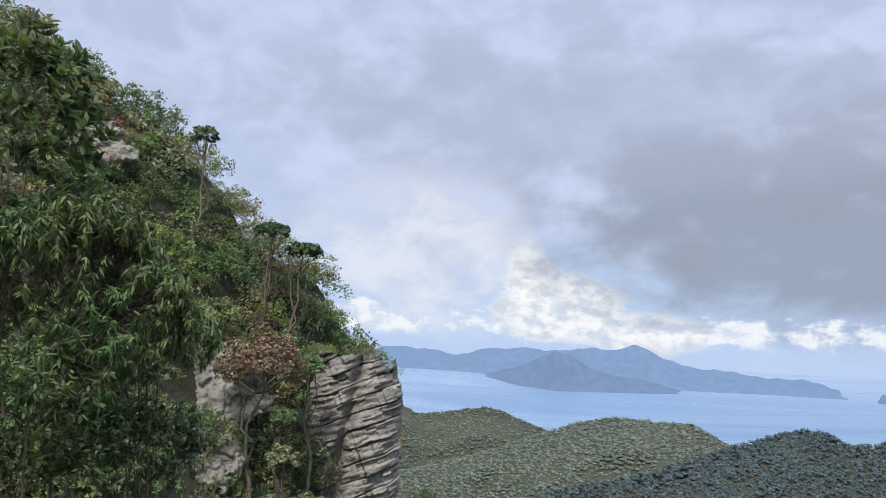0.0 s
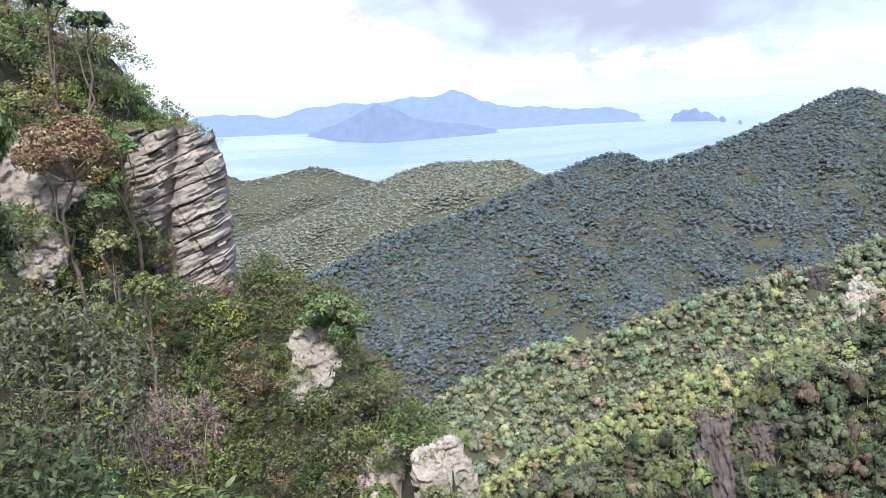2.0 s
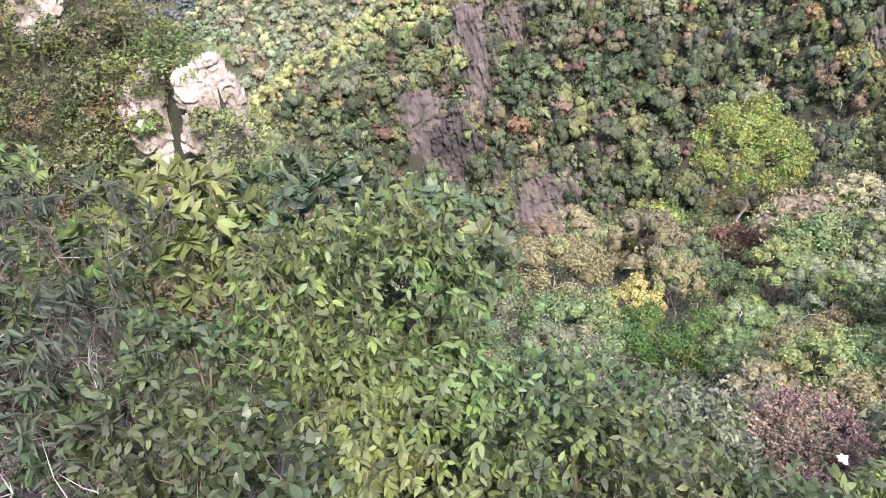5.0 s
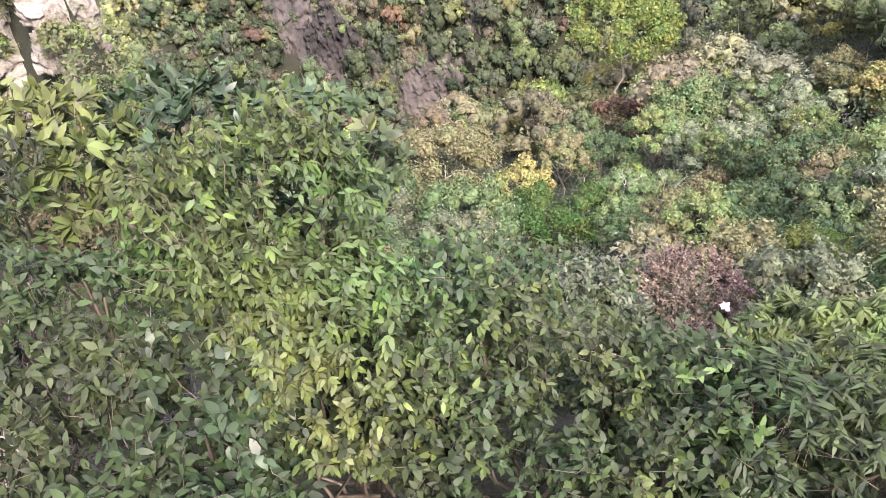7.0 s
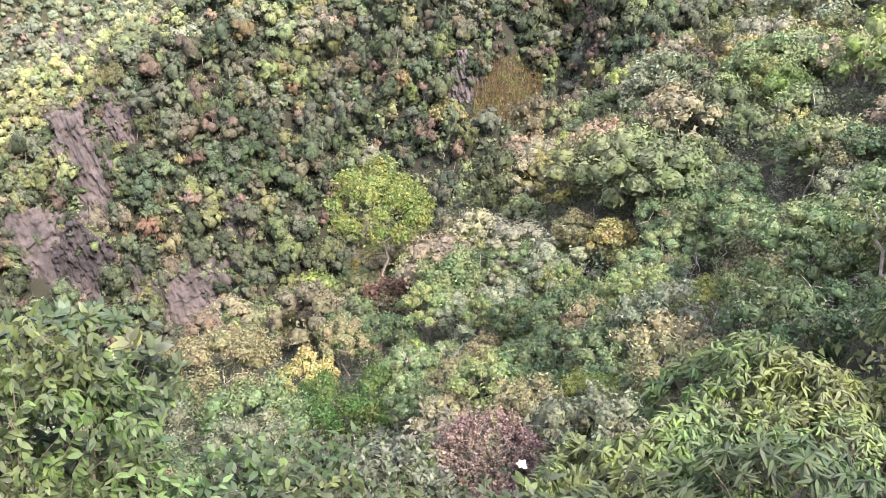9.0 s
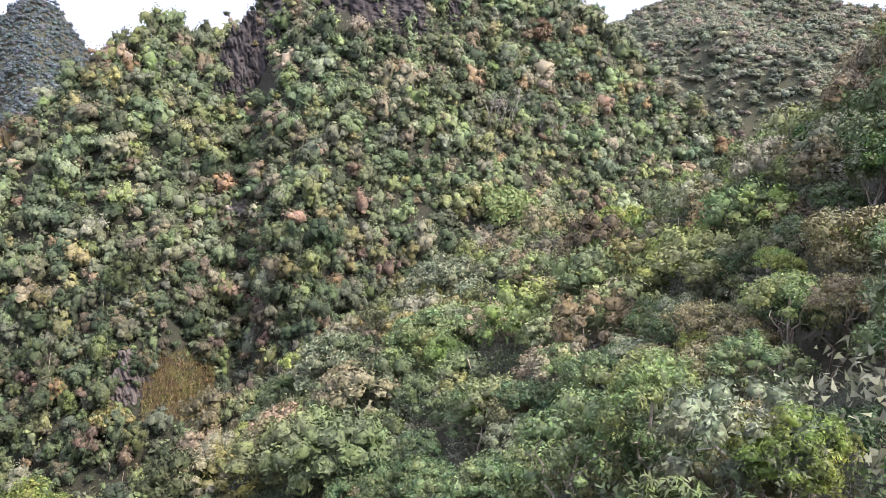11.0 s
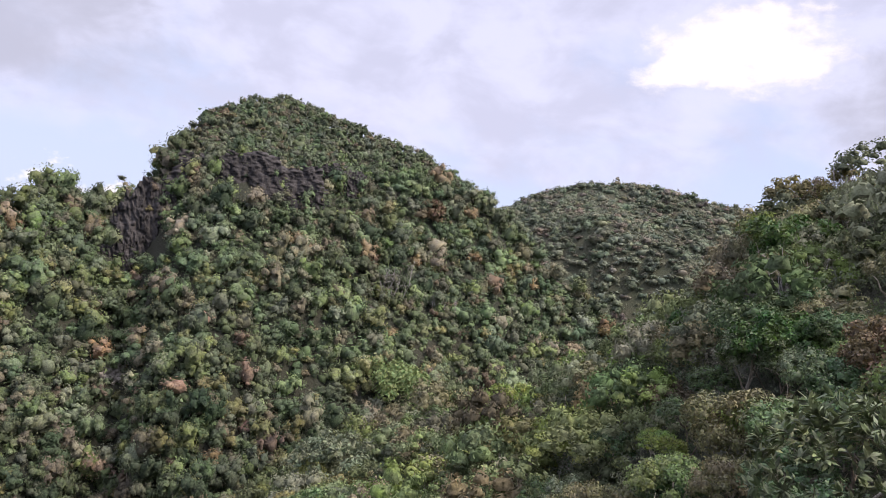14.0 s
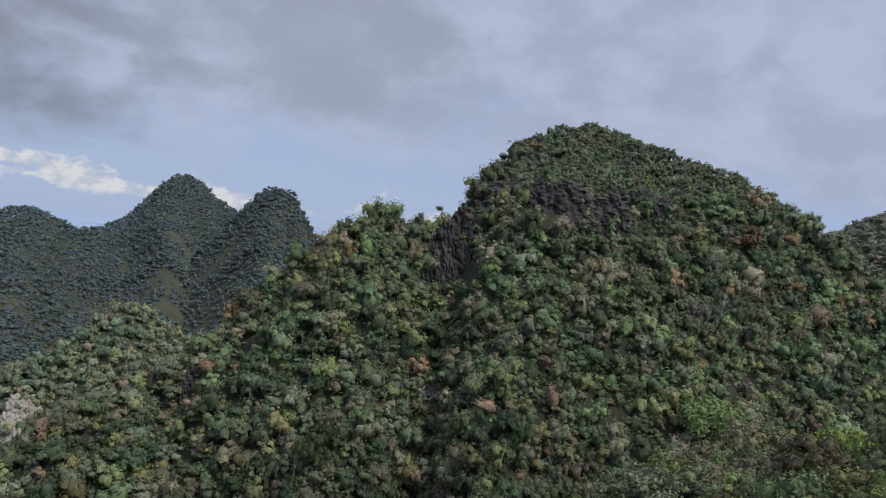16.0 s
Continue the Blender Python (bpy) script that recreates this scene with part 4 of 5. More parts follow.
def crag(land, az, el, wide, high, mat, block, label, seed):
    """A bare rock face leaning with its slope: broken into blocks, ribbed and cracked, its ragged rim sunk in the hillside."""
    r, z = meet(az, el)
    k = r * math.pi / 180
    w, h = wide * k * 0.66, high * k / math.cos(radians(el)) * 0.66
    lean = {"summit": 0.50, "shoulder": 0.60, "cliff_spur": 0.5, "lit_spur": 0.8, "sun_spur": 0.8}[land] * (0.45 if mat == "dark" else 1.0)
    n, m = int(np.clip(2 * w / block * 9, 40, 100)), int(np.clip(2 * h / block * 9, 40, 100))
    x, y = np.meshgrid(np.linspace(-w, w, n), np.linspace(-h, h, m), indexing="ij")
    small = min(w, h)
    rim = ((np.abs(x / w)) ** 2.5 + np.abs(y / h) ** 2.5) ** 0.4 + 0.22 * swell(x, y, small * 1.2, seed) + 0.09 * swell(x, y, block * 1.6, seed + 5)
    q = np.stack([x + 0.25 * y + 0.3 * block * swell(x, y, block * 3, seed + 2), y - 0.22 * x + 0.3 * block * swell(x, y, block * 3, seed + 3), x * 0], -1)
    tall = 0.8 if mat == "pale" else 2.4
    steps = cell_hash(q / (block * 1.3, block * tall, 1) + 7.3, seed) + 0.6 * cell_hash(q / (block * 0.55, block * tall * 0.5, 1) + 3.1, seed + 1) + 0.3 * cell_hash(q / (block * 0.25, block * tall * 0.22, 1) + 1.7, seed + 6)
    ribs = np.abs(swell(x + 0.2 * y, y * 0.15, block * 2.2, seed + 7)) * block * 0.35
    bulge = (0.05 if mat == "dark" else 0.13) * small * np.clip(1 - rim ** 2, -2.0, 1)
    back = y * lean - bulge - steps * block * (0.85 if land == "cliff_spur" else 0.5) + ribs * (2.0 if land == "cliff_spur" else 1.0) + np.clip(rim - 0.8, 0, 1) * block * 4 + (-0.3 if land == "shoulder" else 0.2)
    V = np.stack([x + swell(x, y, block * 2, seed + 4) * block * 0.15, back, y], -1).reshape(-1, 3)
    F = grid_faces(n, m)[:, ::-1]
    F = F[rim.ravel()[F].max(axis=1) < 0.96]
    thing = new("rock_outcrop")
    thing.matrix_world = facing(az, r, r * math.tan(radians(el)))
    tagged(thing, label, "rock", group="bare rock faces")
    # jointed blocks of the face, each a piece of its own
    rows, cols = max(2, int(round(1.1 * h / w * 3))), 3
    cell = np.clip(((x + 0.25 * y * w / h) / w + 1) * 0.5 * cols, 0, cols - 1).astype(int) + cols * np.clip((y / h + 1) * 0.5 * min(rows, 6), 0, min(rows, 6) - 1).astype(int)
    which = cell.ravel()[F[:, 0]]
    for k in np.unique(which):
        part = one_piece(F[which == k], len(V))
        if len(part) > 12:
            used = np.unique(part)
            link_mesh("block", V[used], np.searchsorted(used, part), ROCKS[mat], thing)
    # places for shrubs along the rim and on a few ledges
    g = np.random.default_rng(seed)
    flat_rim = rim.ravel()
    edge = np.nonzero((flat_rim > 0.80) & (flat_rim < 1.05))[0]
    ledge = np.nonzero(flat_rim < 0.8)[0]
    picks = np.concatenate([g.choice(edge, min(len(edge), 22)), g.choice(ledge, 14 if mat == "pink" else 3)])
    LEDGES.append((r, place_all(V[picks], thing.matrix_world)))


def bedded_crag(label, az, el_low, el_top, r, wide, seed, tilt=22.0):
    """A prow of quartzite beds that rise to one side: a rounded wall, stepped bed by bed, each stretch of beds a piece of its own."""
    z0, z1 = r * math.tan(radians(el_low)), r * math.tan(radians(el_top))
    thing = new("rock_prow")
    thing.matrix_world = facing(az, r, z0)
    tagged(thing, label, "rock", group="bare rock faces")
    high, w = z1 - z0, wide / 2
    n, m = 150, 230
    u, y = np.meshgrid(np.linspace(-1, 1, n), np.linspace(0, 1, m), indexing="ij")
    shrink = 1 - 0.42 * np.clip(y - 0.72, 0, 1) ** 1.3 / 0.28 ** 0.3
    x = w * np.sin(u * np.pi * 0.5) * shrink
    y = y * high
    y = y - np.clip(y / high - 0.55, 0, 1) * (1.4 * np.abs(swell(x, x * 0, 2.2, seed + 8)) + 1.1 * np.clip(u, 0, 1) ** 2) * 1.6
    ca, sa = math.cos(radians(tilt)), math.sin(radians(tilt))
    warp = swell(x, y, 3.5, seed) * 0.15
    along, across = x * ca + y * sa, -x * sa + y * ca + warp
    q = np.stack([along, across, x * 0], -1)
    steps = 0.75 * cell_hash(q / (2.6, 0.95, 1) + 5.2, seed) + 0.5 * cell_hash(q / (1.3, 0.42, 1) + 3.7, seed + 1) + 0.22 * cell_hash(q / (0.6, 0.17, 1) + 9.1, seed + 2)
    joint = np.abs(((across / 0.95 + 0.2) % 1.0) - 0.5) * 2
    crack = np.clip((joint - 0.90) / 0.1, 0, 1) * 0.35
    cleft = np.exp(-((x + 0.55 * w - 0.18 * y) / 0.35) ** 2) * 1.1
    back = 2.6 * (1 - np.cos(u * np.pi * 0.5)) - 0.55 * steps + crack + cleft + 0.10 * swell(x, y, 1.1, seed + 4) + 0.35 * np.clip(y / high - 0.7, 0, 1) * 6
    V = np.stack([x + (u * 0.20 * steps), back, y + 0.05 * steps], -1).reshape(-1, 3)
    F = grid_faces(n, m)[:, ::-1]
    bed = np.floor(across / 0.95 + 5.2).astype(int) * 20 + np.floor(along / 2.6 + 5.2).astype(int)
    which = bed.ravel()[F[:, 0]]
    for k in np.unique(which):
        part = one_piece(F[which == k], len(V))
        if len(part) > 6:
            used = np.unique(part)
            link_mesh("bed", V[used], np.searchsorted(used, part), ROCK_PALE, thing)
    g = np.random.default_rng(seed)
    rows = np.concatenate([g.integers(0, n, 26) * m + m - 1 - g.integers(0, 6, 26), g.integers(n // 8, n // 2, 14) * m + g.integers(0, m // 3, 14)])
    LEDGES.append((r, place_all(V[rows], thing.matrix_world)))
    top = BALLS[1]
    link_mesh("core", top[0] * (w * 0.8, 1.9, high * 0.47) + (-0.1 * w, 2.6, high * 0.40), top[1], ROCK_PALE, thing, smooth=True)


bedded_crag("pale grey bedded quartzite prow, cracked and lichen-stained", -6.3, -12.4, -0.5, 52.5, 5.9, 5)
for i, row in enumerate(CRAGS):
    crag(*row, 40 + i)
for name, label, shapes, size, near, far, mat in (("ledge_shrubs", "small green shrubs rooted along the ledges of rock faces", FINE_SHAPES, 0.5, 0, 100, SCRUB), ("cliff_shrubs", "dark green shrubs clinging to the edges of cliffs", LITE_SHAPES, 1.15, 100, 800, FOREST)):
    p = np.concatenate([v for r, v in LEDGES if near <= r < far])
    canopy(name, label, (np.degrees(np.arctan2(p[:, 0], p[:, 1])), np.hypot(p[:, 0], p[:, 1]), p[:, 2]), shapes, size, CLIFF_SHADE_GREEN if near else HEATH, mat, 61, rise=0.1)

# ---- single trees and shrubs ----


def leaf_mat(name, c, thin=0.16, rough=0.5, shine=0.2, grain=4.0):
    return foliage(name, c, 0.5, thin=thin, rough=rough, scale=0.8, grain=grain, shine=shine)


LEAF = {
    "dark": leaf_mat("dark_green_leaves", (0.068, 0.110, 0.048)), "mid": leaf_mat("mid_green_leaves", (0.103, 0.151, 0.063)),
    "grey": leaf_mat("grey_green_leaves", (0.127, 0.155, 0.091)), "olive": leaf_mat("olive_leaves", (0.151, 0.151, 0.073)),
    "lime": leaf_mat("lime_green_leaves", (0.184, 0.242, 0.068), 0.4), "light": leaf_mat("light_green_leaves", (0.156, 0.209, 0.081), 0.35),
    "rust": leaf_mat("rust_leaves", (0.164, 0.115, 0.067)), "tan": leaf_mat("tan_yellow_leaves", (0.156, 0.145, 0.076)), "gold": leaf_mat("golden_leaves", (0.215, 0.205, 0.075)),
    "pink": leaf_mat("pinkish_brown_leaves", (0.193, 0.141, 0.115)), "vivid": leaf_mat("vivid_green_leaves", (0.056, 0.108, 0.028)), "pale": leaf_mat("pale_undersides", (0.200, 0.220, 0.145)),
}


def tree(kind, label, category, seed, R, H, colour, barkm, leaves=2300, leaf=0.062, lumps=30, flat=0.8, slim=0.32, droop=0.0, limbs=3, core=True, girth=0.055, root=3.0):
    """A tree of crown radius R and height H, standing at its base: trunk, limbs, twigs and crown."""
    r = np.random.default_rng(seed)
    thing = new(kind)
    tagged(thing, label, category)
    top = np.array([r.normal(0, 0.12) * R, r.normal(0, 0.12) * R, H - R * flat * 0.6])
    line = wiggle(r, (0, 0, -root), top, 8, 0.03)
    v, f = tube(line, np.linspace(1.0, 0.25, 8) * girth * H * 0.5, 6)
    link_mesh("trunk", v, f, barkm, thing, smooth=True)
    for i in range(limbs):
        a = 2 * math.pi * (i + r.uniform(-0.3, 0.3)) / max(limbs, 1)
        k = r.integers(4, 7)
        end = np.array([math.cos(a) * R * 0.6, math.sin(a) * R * 0.6, H - R * flat * r.uniform(0.35, 1.1)])
        main = wiggle(r, line[k], end, 6, 0.07)
        bits = [tube(main, np.linspace(0.55, 0.12, 6) * girth * H * 0.45, 5)]
        for _ in range(2):
            j = r.integers(2, 6)
            bits.append(tube(wiggle(r, main[j], main[j] + r.normal(0, 0.18, 3) * R + (0, 0, 0.1 * R), 4, 0.1), np.linspace(0.2, 0.05, 4) * girth * H * 0.4, 4))
        v, f = join(bits)
        link_mesh("limb", v, f, barkm, thing, smooth=True)
    if leaves:
        v, f = crown_shape(seed + 1, lumps, leaves, leaf, flat, 0.72, slim, droop, 1, 0.6, 0.62 if core else 0.3, 0.12, 0.12, (0.66, 1.2))
        v = v * (R, R, R) + (top[0], top[1], H - R * flat * 0.75)
        link_mesh("crown", v, f, colour, thing, smooth=True)
    return thing


def bare_tree(label, seed, R, H, barkm, n=9):
    """A leafless grey shrub or tree of forking twigs."""
    r = np.random.default_rng(seed)
    thing = new("bare_tree")
    tagged(thing, label, "tree")
    for i in range(n):
        a = r.uniform(0, 2 * math.pi)
        end = np.array([math.cos(a) * R * r.uniform(0.3, 1), math.sin(a) * R * r.uniform(0.3, 1), H * r.uniform(0.75, 1.05)])
        main = wiggle(r, (r.normal(0, 0.1), r.normal(0, 0.1), -2.5), end, 8, 0.06)
        bits = [tube(main, np.linspace(1, 0.2, 8) * 0.018 * H, 5)]
        for _ in range(9):
            j = r.integers(3, 8)
            e2 = main[j] + r.normal(0, 0.22, 3) * R + (0, 0, 0.22 * R)
            sub = wiggle(r, main[j], e2, 4, 0.1)
            bits.append(tube(sub, np.linspace(0.35, 0.1, 4) * 0.018 * H, 3))
            for _ in range(2):
                bits.append(tube(wiggle(r, sub[2], sub[2] + r.normal(0, 0.13, 3) * R + (0, 0, 0.12 * R), 3, 0.1), np.linspace(0.2, 0.06, 3) * 0.018 * H, 3))
        v, f = join(bits)
        link_mesh("branch", v, f, barkm, thing)
    return thing


MODELS = []
for i, (label, R, H, col, bk, kw, weight) in enumerate((
        ("rounded dark green broadleaf tree on the forested slope", 1.9, 4.6, "dark", BARK_DARK, {}, 5),
        ("rounded mid-green broadleaf tree on the forested slope", 2.0, 4.8, "mid", BARK_PALE, {}, 5),
        ("grey-green fine-leaved tree on the forested slope", 2.1, 4.6, "grey", BARK_PALE, dict(slim=0.3), 5),
        ("olive open-crowned tree with pale trunk on the slope", 1.9, 5.0, "olive", BARK_PALE, dict(), 4),
        ("light green feathery tree on the forested slope", 1.9, 5.2, "light", BARK_PALE, dict(), 3),
        ("lime green young tree on the forested slope", 1.4, 3.8, "lime", BARK_PALE, {}, 2.6),
        ("rust-leaved rounded tree on the forested slope", 1.6, 3.9, "rust", BARK_DARK, {}, 0.7),
        ("tan flowering rounded tree on the forested slope", 1.6, 4.0, "tan", BARK_DARK, {}, 1.0),
        ("flat-topped dark green tree on the forested slope", 2.2, 4.4, "dark", BARK_PALE, dict(flat=0.5), 3),
        ("mid-green drooping-leaved tree on the forested slope", 2.0, 4.4, "mid", BARK_DARK, dict(droop=0.8, slim=0.3, leaf=0.055), 3))):
    for v in range(2):
        MODELS.append((weight, R, H, tree("tree", label, "tree", 500 + i * 10 + v, R, H, LEAF[col], bk, **kw)))
        tagged(MODELS[-1][3], group="trees on the near slope")
for v in range(2):
    MODELS.append((1.2, 1.6, 3.2, bare_tree("leafless grey tree with tangled twigs on the slope", 700 + v, 1.6, 3.2, BARK_GREY)))
USED = set()


def stand(model, az, r, z, k=1.0, turn=0.0, tall=1.0):
    """Puts a tree at a place: the first time the model itself, then copies of it."""
    m = pose(r * math.sin(radians(az)), r * math.cos(radians(az)), z, 0, 0, turn)
    ob = model
    if model.name in USED:
        ob = copy_thing(model, m)
    USED.add(model.name)
    ob.matrix_basis = m @ Matrix.Diagonal((k, k, k * tall, 1))
    return ob


def grow(thing, az, el, width, R, H, r=None, turn=0.0):
    """Stands a tree so that its crown, of that width, is seen at that bearing and elevation."""
    k = width / (2 * R)
    if r is None:
        r, z = meet(az, el, lift=(H - 0.7 * R) * k)
    else:
        z = float(ground(np.array([az]), np.array([r]))[0])
    want = r * math.tan(radians(el)) - (H - 0.7 * R) * k
    base = min(want, z) if want < z + 2.5 * k else z
    return stand(thing, az, r, base if want < z else min(want, z + 2.4 * k), k, turn)


az_, r_, z_ = plot("near", 24, 126, 13.5, 44, 3.0, 4, 77)
rr_ = np.random.default_rng(5)
weights = np.array([m[0] for m in MODELS])
for az, r, z in zip(az_, r_, z_):
    w, R, H, model = MODELS[rr_.choice(len(MODELS), p=weights / weights.sum())]
    k = rr_.uniform(0.75, 1.2) * (0.75 if r < 20 else 0.95)
    stand(model, float(az), float(r), float(z) - 0.6 * k, k, rr_.uniform(0, 360), rr_.uniform(0.85, 1.1))

for w, R, H, model in MODELS:
    if model.name not in USED:
        stand(model, 62.0 + 7 * (H % 1), 30.0 + 5 * (R % 1), float(ground(np.array([62.0 + 7 * (H % 1)]), np.array([30.0 + 5 * (R % 1)]))[0]) - 0.5)



def stand_off(az, el):
    """Where a tree with its crown in that direction stands: on the near slope if it can."""
    r0, z0 = meet(az, el, lift=2.5)
    brow = float(spread(np.array([az]), BROW_R)[0]) - 5.0
    if az > 103 and r0 > brow:
        return brow
    return brow if az > 40 and r0 > brow and el < -4 and el > -45 and (az < 60 and el < -25 or az >= 60 and el < -11.5 or az > 103) else r0


# trees that stand out by colour or shape: bearing, elevation of the crown, its width in degrees
for n, (label, az, el, width, col, bk, R, H, kw) in enumerate((
        ("tall light green feathery tree with pale forked trunk", 53.3, -30.9, 8.6, "lime", BARK_PALE, 2.4, 6.0, dict(leaves=1200, lumps=24, leaf=0.08)),
        ("rounded orange-brown tree below the light green tree", 53.8, -36.9, 4.6, "rust", BARK_DARK, 1.8, 3.6, dict(leaves=1200, lumps=24, leaf=0.07)),
        ("vivid green dense rounded bush", 48.9, -44.2, 8.0, "vivid", BARK_DARK, 1.6, 2.6, dict(leaves=1500, lumps=24, leaf=0.07, flat=0.6)),
        ("yellow-topped speckled slender tree", 38.2, -41.0, 8.4, "olive", BARK_PALE, 1.5, 4.2, dict(leaves=1100, lumps=22, leaf=0.09)),
        ("small round yellow-green tree", 72.4, -31.7, 4.2, "gold", BARK_DARK, 1.5, 3.2, dict(leaves=1000, lumps=20, leaf=0.08)),
        ("round tan flowering tree", 84.3, -31.1, 6.0, "tan", BARK_DARK, 1.7, 3.4, dict(leaves=1200, lumps=22, leaf=0.08)),
        ("spreading bluish green tree on a thin trunk", 60.6, -35.3, 6.8, "mid", BARK_PALE, 2.0, 4.2, dict(flat=0.5, leaves=1000, leaf=0.08)),
        ("orange-leaved tree on the mountainside", 57.9, -23.9, 2.8, "gold", BARK_DARK, 1.6, 4.0, {}),
        ("russet-leaved tree high on the mountain flank", 86.7, 3.3, 2.5, "rust", BARK_DARK, 1.8, 3.8, dict(leaves=800)),
        ("tall tree with yellow-flowering top", 85.9, -9.0, 6.0, "light", BARK_PALE, 2.0, 5.4, dict(leaves=1200, lumps=24, leaf=0.08)),
        ("bright lime green domed tree", 95.0, -9.4, 5.0, "lime", BARK_PALE, 2.0, 4.2, dict(leaves=1200, lumps=24, leaf=0.08, flat=0.6)),
        ("vivid green flat-topped tree on the near hill", 106.0, -2.6, 3.8, "vivid", BARK_DARK, 1.8, 3.6, dict(leaves=1100, lumps=20, leaf=0.08, flat=0.6)),
        ("vivid green spreading tree on the near hill", 111.4, -3.2, 8.0, "vivid", BARK_DARK, 2.2, 4.0, dict(leaves=1600, lumps=26, leaf=0.07, flat=0.55)),
        ("vivid green layered tree near the hill crest", 110.7, 3.5, 6.4, "vivid", BARK_DARK, 2.0, 3.8, dict(leaves=1300, lumps=22, leaf=0.08, flat=0.6)),
        ("russet and olive broad tree on the near hill", 118.2, -3.0, 8.4, "rust", BARK_DARK, 2.2, 4.0, dict(leaves=1600, lumps=28, leaf=0.07)),
        ("slender yellow-olive tree with pale bent trunk", 108.7, -8.8, 8.4, "olive", BARK_PALE, 1.7, 4.6, dict(leaves=1500, lumps=26, leaf=0.07, limbs=6, core=False)),
        ("large rounded olive-grey tree on the mountainside foot", 71.3, -26.9, 7.6, "olive", BARK_PALE, 2.2, 4.4, {}),
        ("grey fine-twigged tree on the slope", 73.8, -21.1, 6.8, "grey", BARK_PALE, 2.2, 4.4, {}),
        ("light green spreading tree with pale branches", 79.9, -20.1, 6.6, "light", BARK_PALE, 2.2, 4.8, {}),
        ("dark green rounded tree in a hollow of the slope", 77.3, -28.5, 6.0, "dark", BARK_DARK, 2.0, 4.2, {}),
        ("small yellow-green tree over a bare shrub", 45.4, -41.6, 4.2, "gold", BARK_PALE, 1.5, 3.4, {}),
        ("olive tree with a yellowish top on the slope", 63.4, -40.7, 4.4, "tan", BARK_PALE, 1.6, 3.6, {}),
        ("bluish green rounded tree on the slope", 100.9, -7.5, 5.2, "olive", BARK_DARK, 1.8, 3.8, {}),
        ("grey-green tree with pale stems on the slope", 82.3, -15.1, 7.2, "grey", BARK_PALE, 2.0, 4.2, {}),
        ("pale green spreading tree at the slope foot", 81.0, -18.7, 7.6, "mid", BARK_PALE, 2.0, 4.2, {}),
        ("orange-leaved open tree over a pale rock face", -13.0, -1.5, 6.4, "rust", BARK_DARK, 1.7, 4.6, dict(leaves=1100, lumps=24, leaf=0.06, limbs=6, core=False)),
        ("flat-topped tree on the summit skyline", -10.7, 6.3, 2.6, "dark", BARK_DARK, 1.3, 3.0, dict(flat=0.45, leaves=500)),
        ("flat-topped tree on the summit skyline", -12.7, 7.6, 2.4, "dark", BARK_DARK, 1.3, 3.0, dict(flat=0.45, leaves=500)),
        ("slender dark tree standing above the summit skyline", -18.1, 13.6, 1.9, "dark", BARK_DARK, 1.0, 3.6, dict(leaves=600)),
        ("bright green bush beside the rock prow", -9.7, -1.6, 2.2, "light", BARK_DARK, 1.3, 2.6, dict(leaves=900)),
        ("green shrub rooted in the cleft of a rock wall", 10.0, -27.4, 2.4, "olive", BARK_DARK, 1.2, 2.4, {}),
        ("green shrub at the foot of a rock pinnacle", 13.4, -32.6, 3.0, "mid", BARK_DARK, 1.2, 2.4, {}),
        ("dark green bush against the side of the rock prow", -11.2, -5.1, 2.2, "mid", BARK_DARK, 1.3, 2.6, {}),
        ("olive bush against the foot of the rock prow", -10.9, -7.9, 2.4, "olive", BARK_DARK, 1.3, 2.6, {}),
        ("green bush at the foot of the rock prow", -9.4, -11.0, 2.6, "light", BARK_DARK, 1.3, 2.6, {}),
        ("leafy shrub at the foot of a rock wall", 7.5, -33.2, 3.4, "mid", BARK_DARK, 1.2, 2.4, {}),
        ("olive shrub at the foot of a rock wall", 10.4, -32.8, 3.2, "olive", BARK_DARK, 1.2, 2.4, {}),
        ("green shrub hanging beside a rock wall", 6.2, -26.7, 2.4, "light", BARK_DARK, 1.2, 2.4, {}),
        ("green shrub crowning the brow rock", 3.3, -14.3, 4.4, "mid", BARK_DARK, 1.5, 2.8, dict(leaves=1200, lumps=22, leaf=0.09)))):
    r0 = stand_off(az, el)
    if az < 0:
        r0 -= 5.0
    R = 1.1 * width * math.pi / 360 * r0 / math.cos(radians(el))
    flat = kw.get("flat", 0.8)
    z0 = float(ground(np.array([az]), np.array([r0]))[0])
    H = max(r0 * math.tan(radians(el)) - z0 + 0.55 * R * flat, 1.5 * R)
    size = max(0.06, 0.0046 * r0)
    kw["leaves"], kw["leaf"] = int(min(6500, 22 * R * R / size ** 2)), size / R
    one = tree("tree", label, "tree", 1500 + n * 7, R, H, LEAF[col], bk, girth=0.035, **kw)
    stand(one, az, r0, r0 * math.tan(radians(el)) - H + 0.55 * R * flat, 1.0, 40.0 * n)
for az, el, width in ((57.5, -42.7, 4.8), (63.0, -38.3, 4.2), (77.6, -34.6, 5.6), (80.2, -37.3, 4.4), (31.7, -42.3, 3.6), (52.1, -43.3, 3.2), (84.5, -2.7, 3.6), (88.0, -3.6, 2.8), (74.2, -3.6, 2.4), (111.7, 0.7, 4.4), (114.2, 6.9, 4.4), (92.9, -16.6, 3.6), (84.8, -23.2, 4.4)):
    r0, z0 = meet(az, el, lift=2.0)
    grow(bare_tree("leafless grey tree with tangled pale branches", 760 + int(az), 1.6, 3.2, BARK_GREY, 10), az, el, width * math.pi / 180 * r0 / math.cos(radians(el)), 1.6, 3.2, r=r0)

